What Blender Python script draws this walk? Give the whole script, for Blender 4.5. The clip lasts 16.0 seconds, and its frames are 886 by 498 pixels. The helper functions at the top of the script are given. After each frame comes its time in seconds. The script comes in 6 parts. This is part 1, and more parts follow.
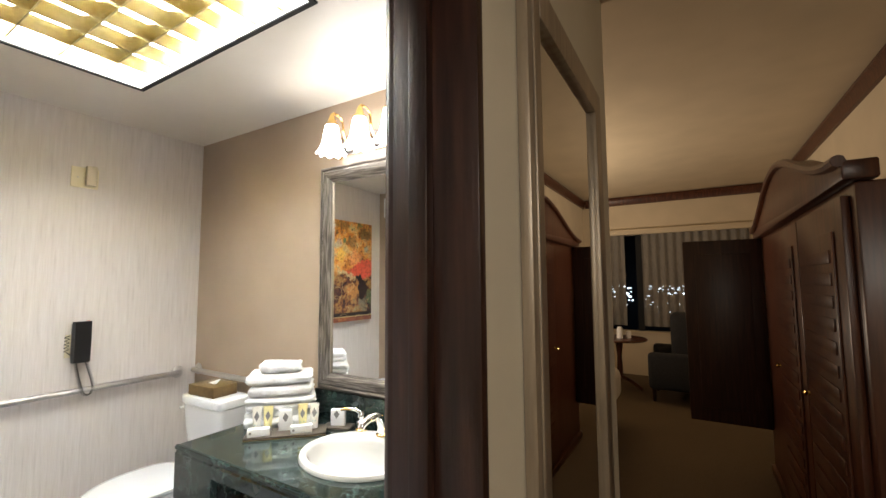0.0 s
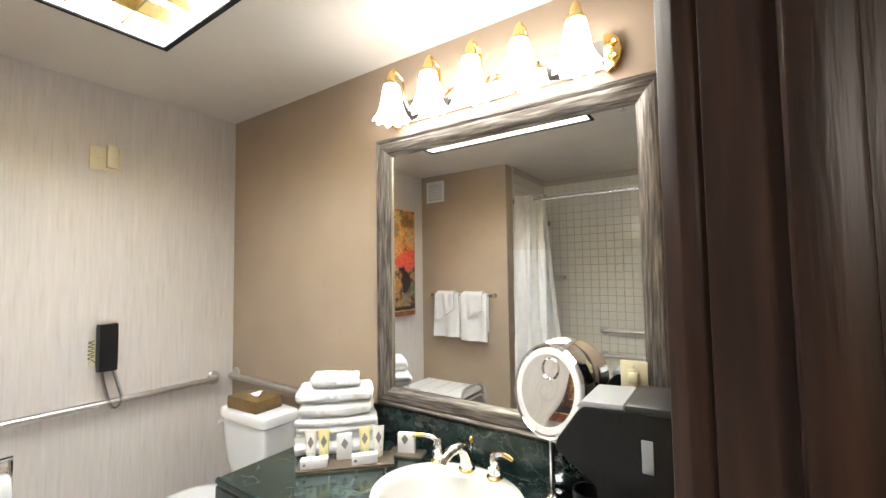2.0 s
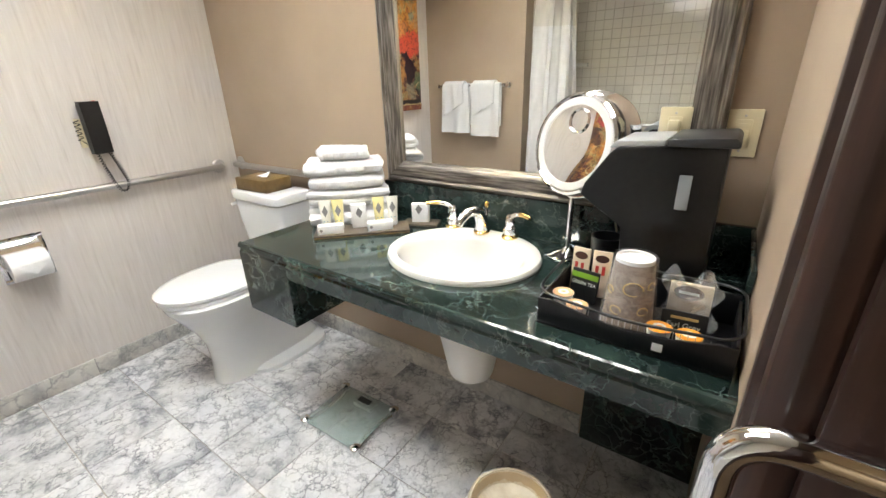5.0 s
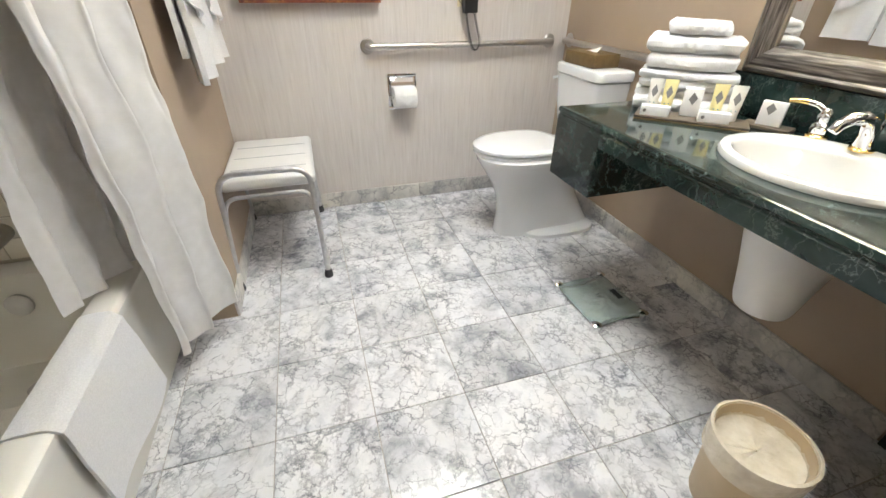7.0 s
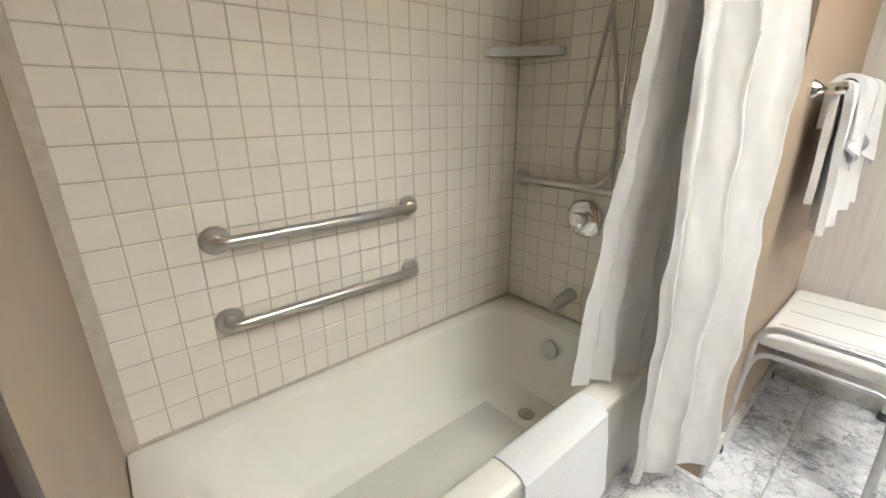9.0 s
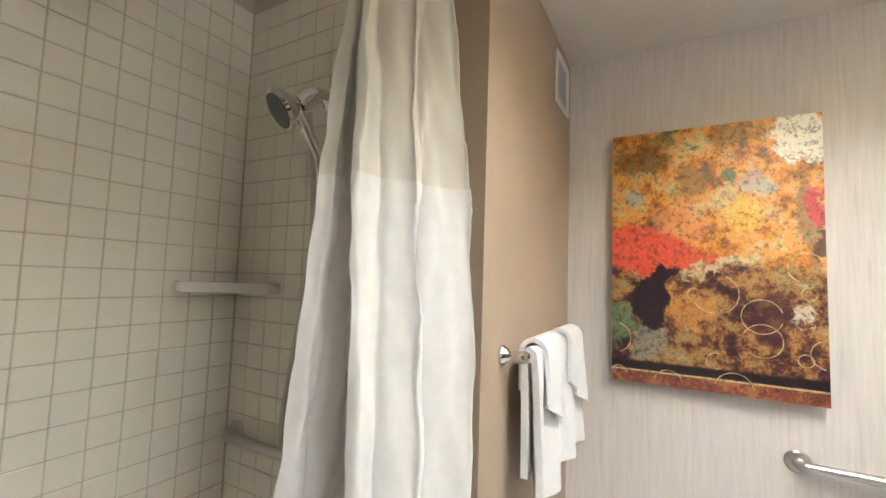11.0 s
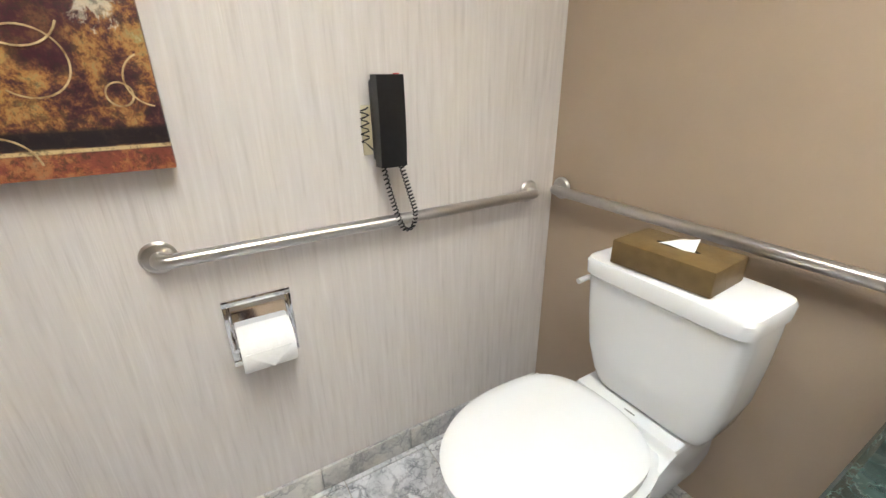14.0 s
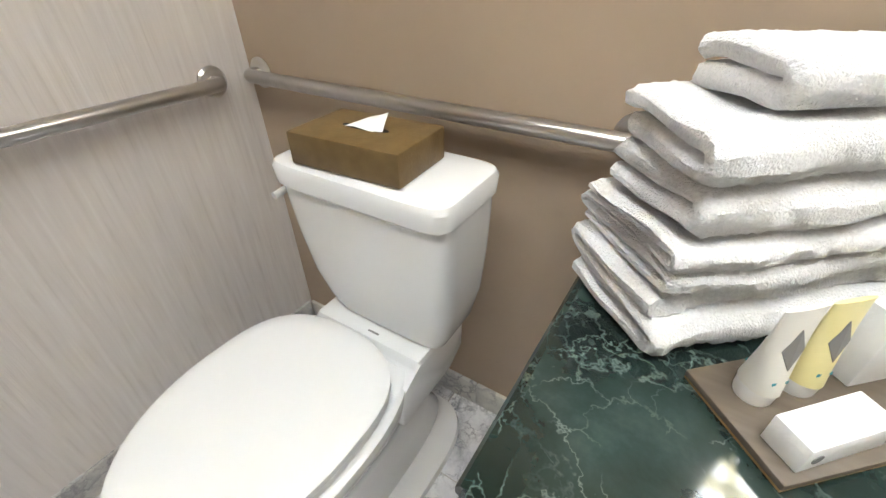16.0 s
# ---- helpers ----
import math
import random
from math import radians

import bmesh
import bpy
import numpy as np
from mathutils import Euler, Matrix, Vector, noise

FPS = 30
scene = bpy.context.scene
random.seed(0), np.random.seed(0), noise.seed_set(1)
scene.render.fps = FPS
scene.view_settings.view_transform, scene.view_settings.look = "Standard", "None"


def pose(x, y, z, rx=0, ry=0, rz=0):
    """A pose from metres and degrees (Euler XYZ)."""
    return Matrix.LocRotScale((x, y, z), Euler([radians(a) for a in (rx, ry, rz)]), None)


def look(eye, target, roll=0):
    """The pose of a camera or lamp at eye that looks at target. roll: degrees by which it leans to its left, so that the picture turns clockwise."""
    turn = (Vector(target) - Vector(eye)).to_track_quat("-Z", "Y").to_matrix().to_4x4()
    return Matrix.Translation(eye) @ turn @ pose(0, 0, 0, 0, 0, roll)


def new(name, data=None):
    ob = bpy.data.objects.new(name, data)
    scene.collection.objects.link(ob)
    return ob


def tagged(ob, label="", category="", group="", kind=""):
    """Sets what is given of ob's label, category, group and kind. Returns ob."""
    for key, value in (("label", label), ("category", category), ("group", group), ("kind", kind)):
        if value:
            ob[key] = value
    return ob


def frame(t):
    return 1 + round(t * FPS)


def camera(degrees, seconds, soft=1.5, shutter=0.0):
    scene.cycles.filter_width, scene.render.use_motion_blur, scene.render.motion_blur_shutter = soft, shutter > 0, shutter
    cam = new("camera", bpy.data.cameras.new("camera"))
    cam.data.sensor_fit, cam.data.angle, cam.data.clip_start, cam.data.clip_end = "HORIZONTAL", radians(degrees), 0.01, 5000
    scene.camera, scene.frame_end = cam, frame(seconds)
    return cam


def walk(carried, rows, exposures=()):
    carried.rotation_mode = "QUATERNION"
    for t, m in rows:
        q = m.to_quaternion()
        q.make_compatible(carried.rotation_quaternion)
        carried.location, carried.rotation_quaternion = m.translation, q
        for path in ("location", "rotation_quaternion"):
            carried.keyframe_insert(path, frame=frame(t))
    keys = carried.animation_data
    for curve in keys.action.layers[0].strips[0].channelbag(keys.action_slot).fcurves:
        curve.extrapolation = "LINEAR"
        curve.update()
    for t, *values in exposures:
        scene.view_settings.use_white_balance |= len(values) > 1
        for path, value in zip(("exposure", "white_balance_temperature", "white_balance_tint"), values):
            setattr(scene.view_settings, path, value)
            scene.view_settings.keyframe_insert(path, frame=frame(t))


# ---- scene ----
cam = camera(94.0, 16.0)
PATH = [
    (0, (0.006, -0.059, 1.452), (-0.956, 1.531, 1.600), -0.4),
    (0.5, (-0.074, 0.033, 1.448), (-1.105, 1.571, 1.656), -0.0),
    (1, (-0.273, 0.031, 1.479), (-1.296, 1.577, 1.664), -0.8),
    (1.5, (-0.373, 0.061, 1.496), (-1.405, 1.605, 1.647), -0.7),
    (2, (-0.413, 0.131, 1.478), (-1.461, 1.669, 1.579), -0.8),
    (2.5, (-0.439, 0.170, 1.447), (-1.491, 1.708, 1.447), -0.8),
    (3, (-0.447, 0.185, 1.414), (-1.501, 1.720, 1.303), -0.4),
    (3.5, (-0.457, 0.197, 1.374), (-1.501, 1.723, 1.143), -0.3),
    (5.8, (-0.509, 0.185, 1.211), (-1.556, 1.465, 0.351), -0.3),
    (6, (-0.480, 0.161, 1.189), (-1.567, 1.394, 0.310), 0.2),
    (6.5, (-0.475, 0.117, 1.145), (-1.706, 1.126, 0.176), 0.1),
    (7, (-0.480, -0.013, 1.163), (-1.977, 0.457, 0.156), 0.5),
    (7.5, (-0.437, -0.139, 1.172), (-1.958, -0.433, 0.134), 0.4),
    (8, (-0.410, -0.214, 1.161), (-1.695, -1.106, 0.148), -0.1),
    (8.2, (-0.431, -0.205, 1.162), (-1.593, -1.287, 0.186), -0.6),
    (10.3, (-0.864, -0.101, 1.425), (-2.212, -1.388, 1.425), 2.5),
    (10.5, (-0.911, -0.084, 1.448), (-2.350, -1.269, 1.504), 2.4),
    (11, (-1.063, -0.049, 1.453), (-2.692, -0.949, 1.583), 1.9),
    (11.5, (-1.268, -0.054, 1.487), (-3.032, -0.650, 1.593), 1.0),
    (12, (-1.427, -0.037, 1.454), (-3.271, -0.305, 1.481), 0.4),
    (12.5, (-1.555, 0.070, 1.423), (-3.416, 0.115, 1.329), -0.4),
    (13, (-1.674, 0.201, 1.369), (-3.480, 0.570, 1.092), -0.8),
    (13.5, (-1.734, 0.316, 1.330), (-3.414, 0.950, 0.829), -1.1),
    (14, (-1.837, 0.429, 1.240), (-3.324, 1.305, 0.533), -0.7),
    (14.5, (-1.923, 0.518, 1.172), (-3.218, 1.560, 0.330), -0.1),
    (15, (-1.947, 0.594, 1.126), (-3.046, 1.762, 0.178), 0.8),
    (15.5, (-1.912, 0.677, 1.118), (-2.830, 1.952, 0.114), 1.7),
    (16, (-1.821, 0.784, 1.130), (-2.650, 2.060, 0.052), -1.0),
]
EXPOSURES = [(0, 0.0), (3.5, 0.0), (6, 0.05), (7, -0.03), (8, 0.17), (10.5, 0.27), (11.5, 0.03), (12.5, -0.02), (14, -0.08), (16, -0.25)]
walk(cam, [(t, look(eye, target, roll)) for t, eye, target, roll in PATH], EXPOSURES)

# ---- world and lights ----
K = 0.932  # survey units to metres: all plan numbers below are in survey units
world = bpy.data.worlds.new("night")
scene.world = world
world.use_nodes = True
world.node_tree.nodes["Background"].inputs[0].default_value = (0.010, 0.012, 0.020, 1)
world.node_tree.nodes["Background"].inputs[1].default_value = 0.3
TROFFER, SCONCE = 37.0, 15.5
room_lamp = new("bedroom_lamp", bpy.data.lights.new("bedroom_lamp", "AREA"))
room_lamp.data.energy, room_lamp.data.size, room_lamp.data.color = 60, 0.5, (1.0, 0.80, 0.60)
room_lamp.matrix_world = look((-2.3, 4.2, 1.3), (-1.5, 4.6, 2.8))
# added fill light, no fixture behind it: lifts the hallway wall by the door
hall_fill = new("hall_fill", bpy.data.lights.new("hall_fill", "AREA"))
hall_fill.data.energy, hall_fill.data.size, hall_fill.data.color = 14, 0.3, (1.0, 0.90, 0.78)
hall_fill.matrix_world = look((0.35, -0.9, 2.2), (0.2, -0.2, 0.0))

# ---- materials ----
def material(name, colour=(0.8, 0.8, 0.8), rough=0.5, metal=0.0, coat=0.0):
    m = bpy.data.materials.new(name)
    m.use_nodes = True
    b = m.node_tree.nodes["Principled BSDF"]
    b.inputs["Base Color"].default_value = (*colour, 1)
    b.inputs["Roughness"].default_value = rough
    b.inputs["Metallic"].default_value = metal
    b.inputs["Coat Weight"].default_value = coat
    return m


def node(m, kind, **values):
    n = m.node_tree.nodes.new(kind)
    for key, v in values.items():
        n.inputs[key.replace("_", " ")].default_value = v
    return n


def join(m, a, out, b, into):
    m.node_tree.links.new(a.outputs[out], b.inputs[into])


def shader(m):
    return m.node_tree.nodes["Principled BSDF"]


def ramp(m, stops):
    r = m.node_tree.nodes.new("ShaderNodeValToRGB")
    e = r.color_ramp.elements
    while len(e) < len(stops):
        e.new(0.5)
    for el, (p, c) in zip(e, stops):
        el.position, el.color = p, (*c, 1)
    return r


def coords(m, scale=(1, 1, 1), turn=(0, 0, 0), spread=0.0):
    """Object coordinates, scaled; spread shifts them by each piece's own random number."""
    tc = m.node_tree.nodes.new("ShaderNodeTexCoord")
    mp = m.node_tree.nodes.new("ShaderNodeMapping")
    mp.inputs["Scale"].default_value, mp.inputs["Rotation"].default_value = scale, turn
    join(m, tc, "Object", mp, "Vector")
    if spread:
        oi = m.node_tree.nodes.new("ShaderNodeObjectInfo")
        mul = m.node_tree.nodes.new("ShaderNodeMath")
        mul.operation, mul.inputs[1].default_value = "MULTIPLY", spread
        join(m, oi, "Random", mul, 0)
        join(m, mul, 0, mp, "Location")
    return mp


def speckle(m, stops, scale=40.0, detail=4.0, stretch=(1, 1, 1), bump=0.0, bump_scale=None, spread=0.0, distort=0.0):
    """Noise through a colour ramp into the base colour, and a finer noise into the bump."""
    mp = coords(m, stretch, spread=spread)
    n = node(m, "ShaderNodeTexNoise", Scale=scale, Detail=detail, Distortion=distort)
    join(m, mp, "Vector", n, "Vector")
    r = ramp(m, stops)
    join(m, n, "Fac", r, "Fac")
    join(m, r, "Color", shader(m), "Base Color")
    if bump:
        n2 = node(m, "ShaderNodeTexNoise", Scale=bump_scale or scale * 2, Detail=3.0)
        join(m, mp, "Vector", n2, "Vector")
        bp = node(m, "ShaderNodeBump", Strength=bump, Distance=0.004)
        join(m, n2, "Fac", bp, "Height")
        join(m, bp, "Normal", shader(m), "Normal")
    return m


def veined(m, ground, vein, scale, width, bump=0.0, spread=0.0, cloud=None):
    """Polished stone: a clouded ground crossed by thin winding veins at two scales."""
    mp = coords(m, spread=spread)
    big = node(m, "ShaderNodeTexNoise", Scale=scale * 0.8, Detail=6.0, Distortion=0.6)
    join(m, mp, "Vector", big, "Vector")
    base = ramp(m, ground)
    join(m, big, "Fac", base, "Fac")
    last = base
    for k, (s, w) in enumerate(((scale, width), (scale * 2.3, width * 0.6))):
        warp = node(m, "ShaderNodeTexNoise", Scale=s, Detail=7.0, Roughness=0.62, Distortion=0.9 + 0.5 * k)
        shift = m.node_tree.nodes.new("ShaderNodeVectorMath")
        shift.operation, shift.inputs[1].default_value = "ADD", (3.1 * k + 1.7, 5.3, 2.2 * k)
        join(m, mp, "Vector", shift, 0)
        join(m, shift, 0, warp, "Vector")
        line = ramp(m, [(0.5 - w, (0, 0, 0)), (0.5, (1, 1, 1)), (0.5 + w, (0, 0, 0))])
        join(m, warp, "Fac", line, "Fac")
        patch = node(m, "ShaderNodeTexNoise", Scale=s * 0.7, Detail=3.0)
        join(m, mp, "Vector", patch, "Vector")
        gate = ramp(m, [(0.42, (0, 0, 0)), (0.62, (1, 1, 1))])
        join(m, patch, "Fac", gate, "Fac")
        mul = m.node_tree.nodes.new("ShaderNodeMath")
        mul.operation = "MULTIPLY"
        join(m, line, "Color", mul, 0)
        join(m, gate, "Color", mul, 1)
        mix = m.node_tree.nodes.new("ShaderNodeMixRGB")
        mix.inputs["Color2"].default_value = (*vein, 1)
        join(m, mul, 0, mix, "Fac")
        join(m, last, "Color", mix, "Color1")
        last = mix
    join(m, last, "Color", shader(m), "Base Color")
    return m


def fractured(m, ground, vein, scale, width, strength, spread=0.0, tone=0.0):
    """Polished stone: a clouded ground under a network of fine broken cracks at three scales."""
    mp = coords(m, spread=spread)
    big = node(m, "ShaderNodeTexNoise", Scale=scale * 0.45, Detail=8.0, Roughness=0.65, Distortion=0.5)
    join(m, mp, "Vector", big, "Vector")
    last = ramp(m, ground)
    join(m, big, "Fac", last, "Fac")
    warp = node(m, "ShaderNodeTexNoise", Scale=scale * 0.6, Detail=6.0, Roughness=0.65)
    join(m, mp, "Vector", warp, "Vector")
    for k, (f, w, g) in enumerate(((0.45, 1.5, 0.50), (1.0, 1.0, 0.46), (2.3, 1.3, 0.50))):
        push = m.node_tree.nodes.new("ShaderNodeVectorMath")
        push.operation = "MULTIPLY_ADD"
        push.inputs[1].default_value = (1.7 / scale / f + 0.05,) * 3
        join(m, warp, "Color", push, 0)
        join(m, mp, "Vector", push, 2)
        cell = m.node_tree.nodes.new("ShaderNodeTexVoronoi")
        cell.feature = "DISTANCE_TO_EDGE"
        cell.inputs["Scale"].default_value = scale * f
        join(m, push, 0, cell, "Vector")
        line = ramp(m, [(0.0, (1, 1, 1)), (width * w * 0.4, (0.55, 0.55, 0.55)), (width * w, (0, 0, 0))])
        join(m, cell, "Distance", line, "Fac")
        patch = node(m, "ShaderNodeTexNoise", Scale=scale * f * 0.6, Detail=4.0, Roughness=0.6)
        shift = m.node_tree.nodes.new("ShaderNodeVectorMath")
        shift.operation, shift.inputs[1].default_value = "ADD", (3.1 * k + 1.7, 5.3, 2.2 * k)
        join(m, mp, "Vector", shift, 0)
        join(m, shift, 0, patch, "Vector")
        gate = ramp(m, [(g - 0.05, (0, 0, 0)), (g + 0.14, (strength,) * 3)])
        join(m, patch, "Fac", gate, "Fac")
        mul = m.node_tree.nodes.new("ShaderNodeMath")
        mul.operation = "MULTIPLY"
        join(m, line, "Color", mul, 0)
        join(m, gate, "Color", mul, 1)
        mix = m.node_tree.nodes.new("ShaderNodeMixRGB")
        mix.inputs["Color2"].default_value = (*vein, 1)
        join(m, mul, 0, mix, "Fac")
        join(m, last, "Color", mix, "Color1")
        last = mix
    if tone:
        oi = m.node_tree.nodes.new("ShaderNodeObjectInfo")
        mr = m.node_tree.nodes.new("ShaderNodeMapRange")
        mr.inputs["To Min"].default_value, mr.inputs["To Max"].default_value = 1.0 - tone, 1.0
        join(m, oi, "Random", mr, "Value")
        hsv = m.node_tree.nodes.new("ShaderNodeHueSaturation")
        join(m, mr, 0, hsv, "Value")
        join(m, last, "Color", hsv, "Color")
        last = hsv
    join(m, last, "Color", shader(m), "Base Color")
    return m


def sheer(m, amount):
    """Cloth thin enough that light passes through it."""
    back = m.node_tree.nodes.new("ShaderNodeBsdfTranslucent")
    back.inputs["Color"].default_value = (0.85, 0.83, 0.80, 1)
    mix = m.node_tree.nodes.new("ShaderNodeMixShader")
    mix.inputs["Fac"].default_value = amount
    join(m, shader(m), "BSDF", mix, 1)
    join(m, back, "BSDF", mix, 2)
    join(m, mix, 0, m.node_tree.nodes["Material Output"], "Surface")
    return m


def glow(name, colour, strength):
    m = bpy.data.materials.new(name)
    m.use_nodes = True
    b = m.node_tree.nodes["Principled BSDF"]
    b.inputs["Base Color"].default_value = (0.9, 0.9, 0.88, 1)
    b.inputs["Emission Color"].default_value = (*colour, 1)
    b.inputs["Emission Strength"].default_value = strength
    return m


PAPER = speckle(material("stria_wallpaper", rough=0.75), [(0.28, (0.545, 0.500, 0.468)), (0.42, (0.600, 0.556, 0.524)), (0.58, (0.625, 0.582, 0.550)), (0.74, (0.660, 0.622, 0.592))], 6, 9, (15, 15, 0.9), 0.22, 12, distort=0.25)
TAN = speckle(material("tan_wall_paint", rough=0.6), [(0.3, (0.375, 0.290, 0.212)), (0.7, (0.415, 0.322, 0.238))], 3.5, 5, bump=0.10, bump_scale=160)
CEIL = speckle(material("ceiling_paint", rough=0.42), [(0.3, (0.62, 0.585, 0.53)), (0.7, (0.68, 0.64, 0.58))], 2.5, 5, bump=0.06, bump_scale=30)
CREAM_WALL = speckle(material("cream_wall_paint", rough=0.7), [(0.3, (0.56, 0.47, 0.33)), (0.7, (0.62, 0.52, 0.37))], 3, 4, bump=0.08, bump_scale=150)
HALL_WALL = speckle(material("pale_hall_paint", rough=0.7), [(0.3, (0.72, 0.69, 0.60)), (0.7, (0.78, 0.75, 0.66))], 3, 4, bump=0.08, bump_scale=150)
MARBLE = fractured(material("white_veined_marble", rough=0.16), [(0.33, (0.34, 0.35, 0.38)), (0.45, (0.64, 0.645, 0.67)), (0.56, (0.80, 0.80, 0.815)), (0.75, (0.74, 0.735, 0.73))], (0.11, 0.115, 0.14), 13.0, 0.060, 0.72, spread=37.0, tone=0.16)
SKIRT = fractured(material("grey_marble_skirting", rough=0.3), [(0.36, (0.44, 0.43, 0.42)), (0.5, (0.66, 0.64, 0.60)), (0.62, (0.76, 0.735, 0.68))], (0.20, 0.20, 0.215), 9.0, 0.07, 0.7, spread=23.0, tone=0.22)
GREEN = fractured(material("green_marble", rough=0.10, coat=0.3), [(0.32, (0.004, 0.008, 0.007)), (0.46, (0.011, 0.022, 0.019)), (0.58, (0.022, 0.040, 0.035)), (0.72, (0.048, 0.076, 0.067))], (0.33, 0.42, 0.385), 8.0, 0.016, 0.36, spread=11.0)
GROUT = speckle(material("grey_grout", rough=0.9), [(0.3, (0.34, 0.32, 0.29)), (0.7, (0.46, 0.43, 0.39))], 60)
WALL_GROUT = speckle(material("tile_grout", rough=0.9), [(0.3, (0.50, 0.45, 0.37)), (0.7, (0.58, 0.53, 0.45))], 50)
TILE = material("cream_glazed_tile", (0.82, 0.785, 0.70), 0.12, coat=0.2)
ENAMEL = speckle(material("cream_enamel", rough=0.18), [(0.3, (0.82, 0.80, 0.73)), (0.7, (0.85, 0.83, 0.77))], 3)
CHINA = speckle(material("white_china", rough=0.10, coat=0.4), [(0.3, (0.74, 0.745, 0.745)), (0.7, (0.78, 0.785, 0.785))], 3)
BISQUE = speckle(material("off_white_china", rough=0.10, coat=0.4), [(0.3, (0.73, 0.72, 0.685)), (0.7, (0.76, 0.752, 0.72))], 3)
TERRY = speckle(material("white_terry_cloth", rough=0.95), [(0.3, (0.80, 0.80, 0.80)), (0.7, (0.90, 0.90, 0.90))], 240, 3, bump=1.0, bump_scale=420)
CURTAIN = sheer(speckle(material("white_curtain_fabric", rough=0.8), [(0.3, (0.80, 0.79, 0.77)), (0.7, (0.87, 0.86, 0.85))], 30, 3, bump=0.25, bump_scale=500), 0.20)
CURTAIN_TOP = sheer(speckle(material("cream_curtain_mesh", rough=0.85), [(0.3, (0.70, 0.665, 0.60)), (0.7, (0.78, 0.745, 0.68))], 300, 2, bump=0.4, bump_scale=600), 0.28)
STEEL = speckle(material("brushed_steel", rough=0.30, metal=1.0), [(0.3, (0.52, 0.50, 0.48)), (0.7, (0.57, 0.55, 0.53))], 25, 4)
CHROME = material("chrome", (0.80, 0.80, 0.81), 0.06, 1.0)
BRASS = speckle(material("polished_brass", rough=0.16, metal=1.0), [(0.3, (0.72, 0.48, 0.16)), (0.7, (0.86, 0.62, 0.25))], 20)
ALU = speckle(material("dull_aluminium", rough=0.38, metal=1.0), [(0.3, (0.52, 0.52, 0.53)), (0.7, (0.64, 0.64, 0.65))], 40)
PLASTIC_W = speckle(material("white_plastic", rough=0.35), [(0.3, (0.76, 0.755, 0.73)), (0.7, (0.81, 0.80, 0.78))], 8)
PLASTIC_I = material("ivory_plastic", (0.71, 0.64, 0.44), 0.35)
PLASTIC_B = speckle(material("black_plastic", rough=0.30), [(0.3, (0.005, 0.005, 0.006)), (0.7, (0.009, 0.009, 0.010))], 60, bump=0.08, bump_scale=500)
PLASTIC_G = material("grey_plastic", (0.42, 0.43, 0.44), 0.3)
RUBBER = material("grey_rubber", (0.05, 0.05, 0.05), 0.8)
PAPER_W = speckle(material("white_paper", rough=0.85), [(0.3, (0.82, 0.82, 0.81)), (0.7, (0.88, 0.88, 0.87))], 40, bump=0.15, bump_scale=200)
CARD_G = material("grey_card", (0.20, 0.195, 0.19), 0.6)
BOARD = speckle(material("brown_board", rough=0.5), [(0.3, (0.095, 0.075, 0.055)), (0.7, (0.13, 0.103, 0.078))], 12, stretch=(1, 8, 1))
BOARD_EDGE = material("raw_board_edge", (0.42, 0.27, 0.12), 0.6)
TISSUE = speckle(material("brown_leatherette", rough=0.5), [(0.3, (0.115, 0.070, 0.022)), (0.7, (0.15, 0.095, 0.033))], 40, bump=0.2, bump_scale=260)
# near-black, for black parts and for the painted shade inside openings
SLOT = material("black_and_slot_shade", (0.01, 0.01, 0.01), 0.9)
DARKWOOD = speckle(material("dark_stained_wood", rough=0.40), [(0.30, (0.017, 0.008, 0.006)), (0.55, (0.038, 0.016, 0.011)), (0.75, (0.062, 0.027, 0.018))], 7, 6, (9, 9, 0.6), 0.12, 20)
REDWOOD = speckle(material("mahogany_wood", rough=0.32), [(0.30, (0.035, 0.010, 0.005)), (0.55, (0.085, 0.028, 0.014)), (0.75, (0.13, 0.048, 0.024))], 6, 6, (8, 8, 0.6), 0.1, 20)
FRAME = speckle(material("brushed_pewter_frame", rough=0.36, metal=0.6), [(0.30, (0.060, 0.050, 0.042)), (0.5, (0.165, 0.145, 0.125)), (0.72, (0.36, 0.325, 0.285))], 8, 8, (1.2, 18, 18), 0.15, 40)
FRAME_V = speckle(material("brushed_pewter_upright", rough=0.36, metal=0.6), [(0.30, (0.060, 0.050, 0.042)), (0.5, (0.165, 0.145, 0.125)), (0.72, (0.36, 0.325, 0.285))], 8, 8, (18, 18, 1.2), 0.15, 40)
MIRROR = material("mirror_glass", (0.90, 0.91, 0.90), 0.0, 1.0)
SILVERWOOD = speckle(material("champagne_frame", rough=0.4, metal=0.5), [(0.3, (0.32, 0.27, 0.21)), (0.7, (0.46, 0.40, 0.32))], 9, 5, (6, 6, 0.5), 0.1, 60)
CARPET = speckle(material("brown_carpet", rough=1.0), [(0.3, (0.085, 0.058, 0.033)), (0.7, (0.16, 0.115, 0.07))], 120, 4, bump=0.8, bump_scale=400)
DRAPE = speckle(material("sheer_grey_drape", rough=0.9), [(0.3, (0.22, 0.20, 0.17)), (0.7, (0.32, 0.29, 0.25))], 30, stretch=(8, 8, 0.4))
shader(DRAPE).inputs["Alpha"].default_value = 0.6
BLACKCLOTH = speckle(material("dark_upholstery", rough=0.9), [(0.3, (0.008, 0.008, 0.009)), (0.7, (0.02, 0.019, 0.02))], 60, bump=0.3)
LINEN = speckle(material("bed_linen", rough=0.9), [(0.3, (0.6, 0.57, 0.52)), (0.7, (0.72, 0.69, 0.64))], 12, bump=0.3)
BASKET = speckle(material("beige_plastic", rough=0.5), [(0.3, (0.55, 0.43, 0.27)), (0.7, (0.62, 0.49, 0.32))], 10)
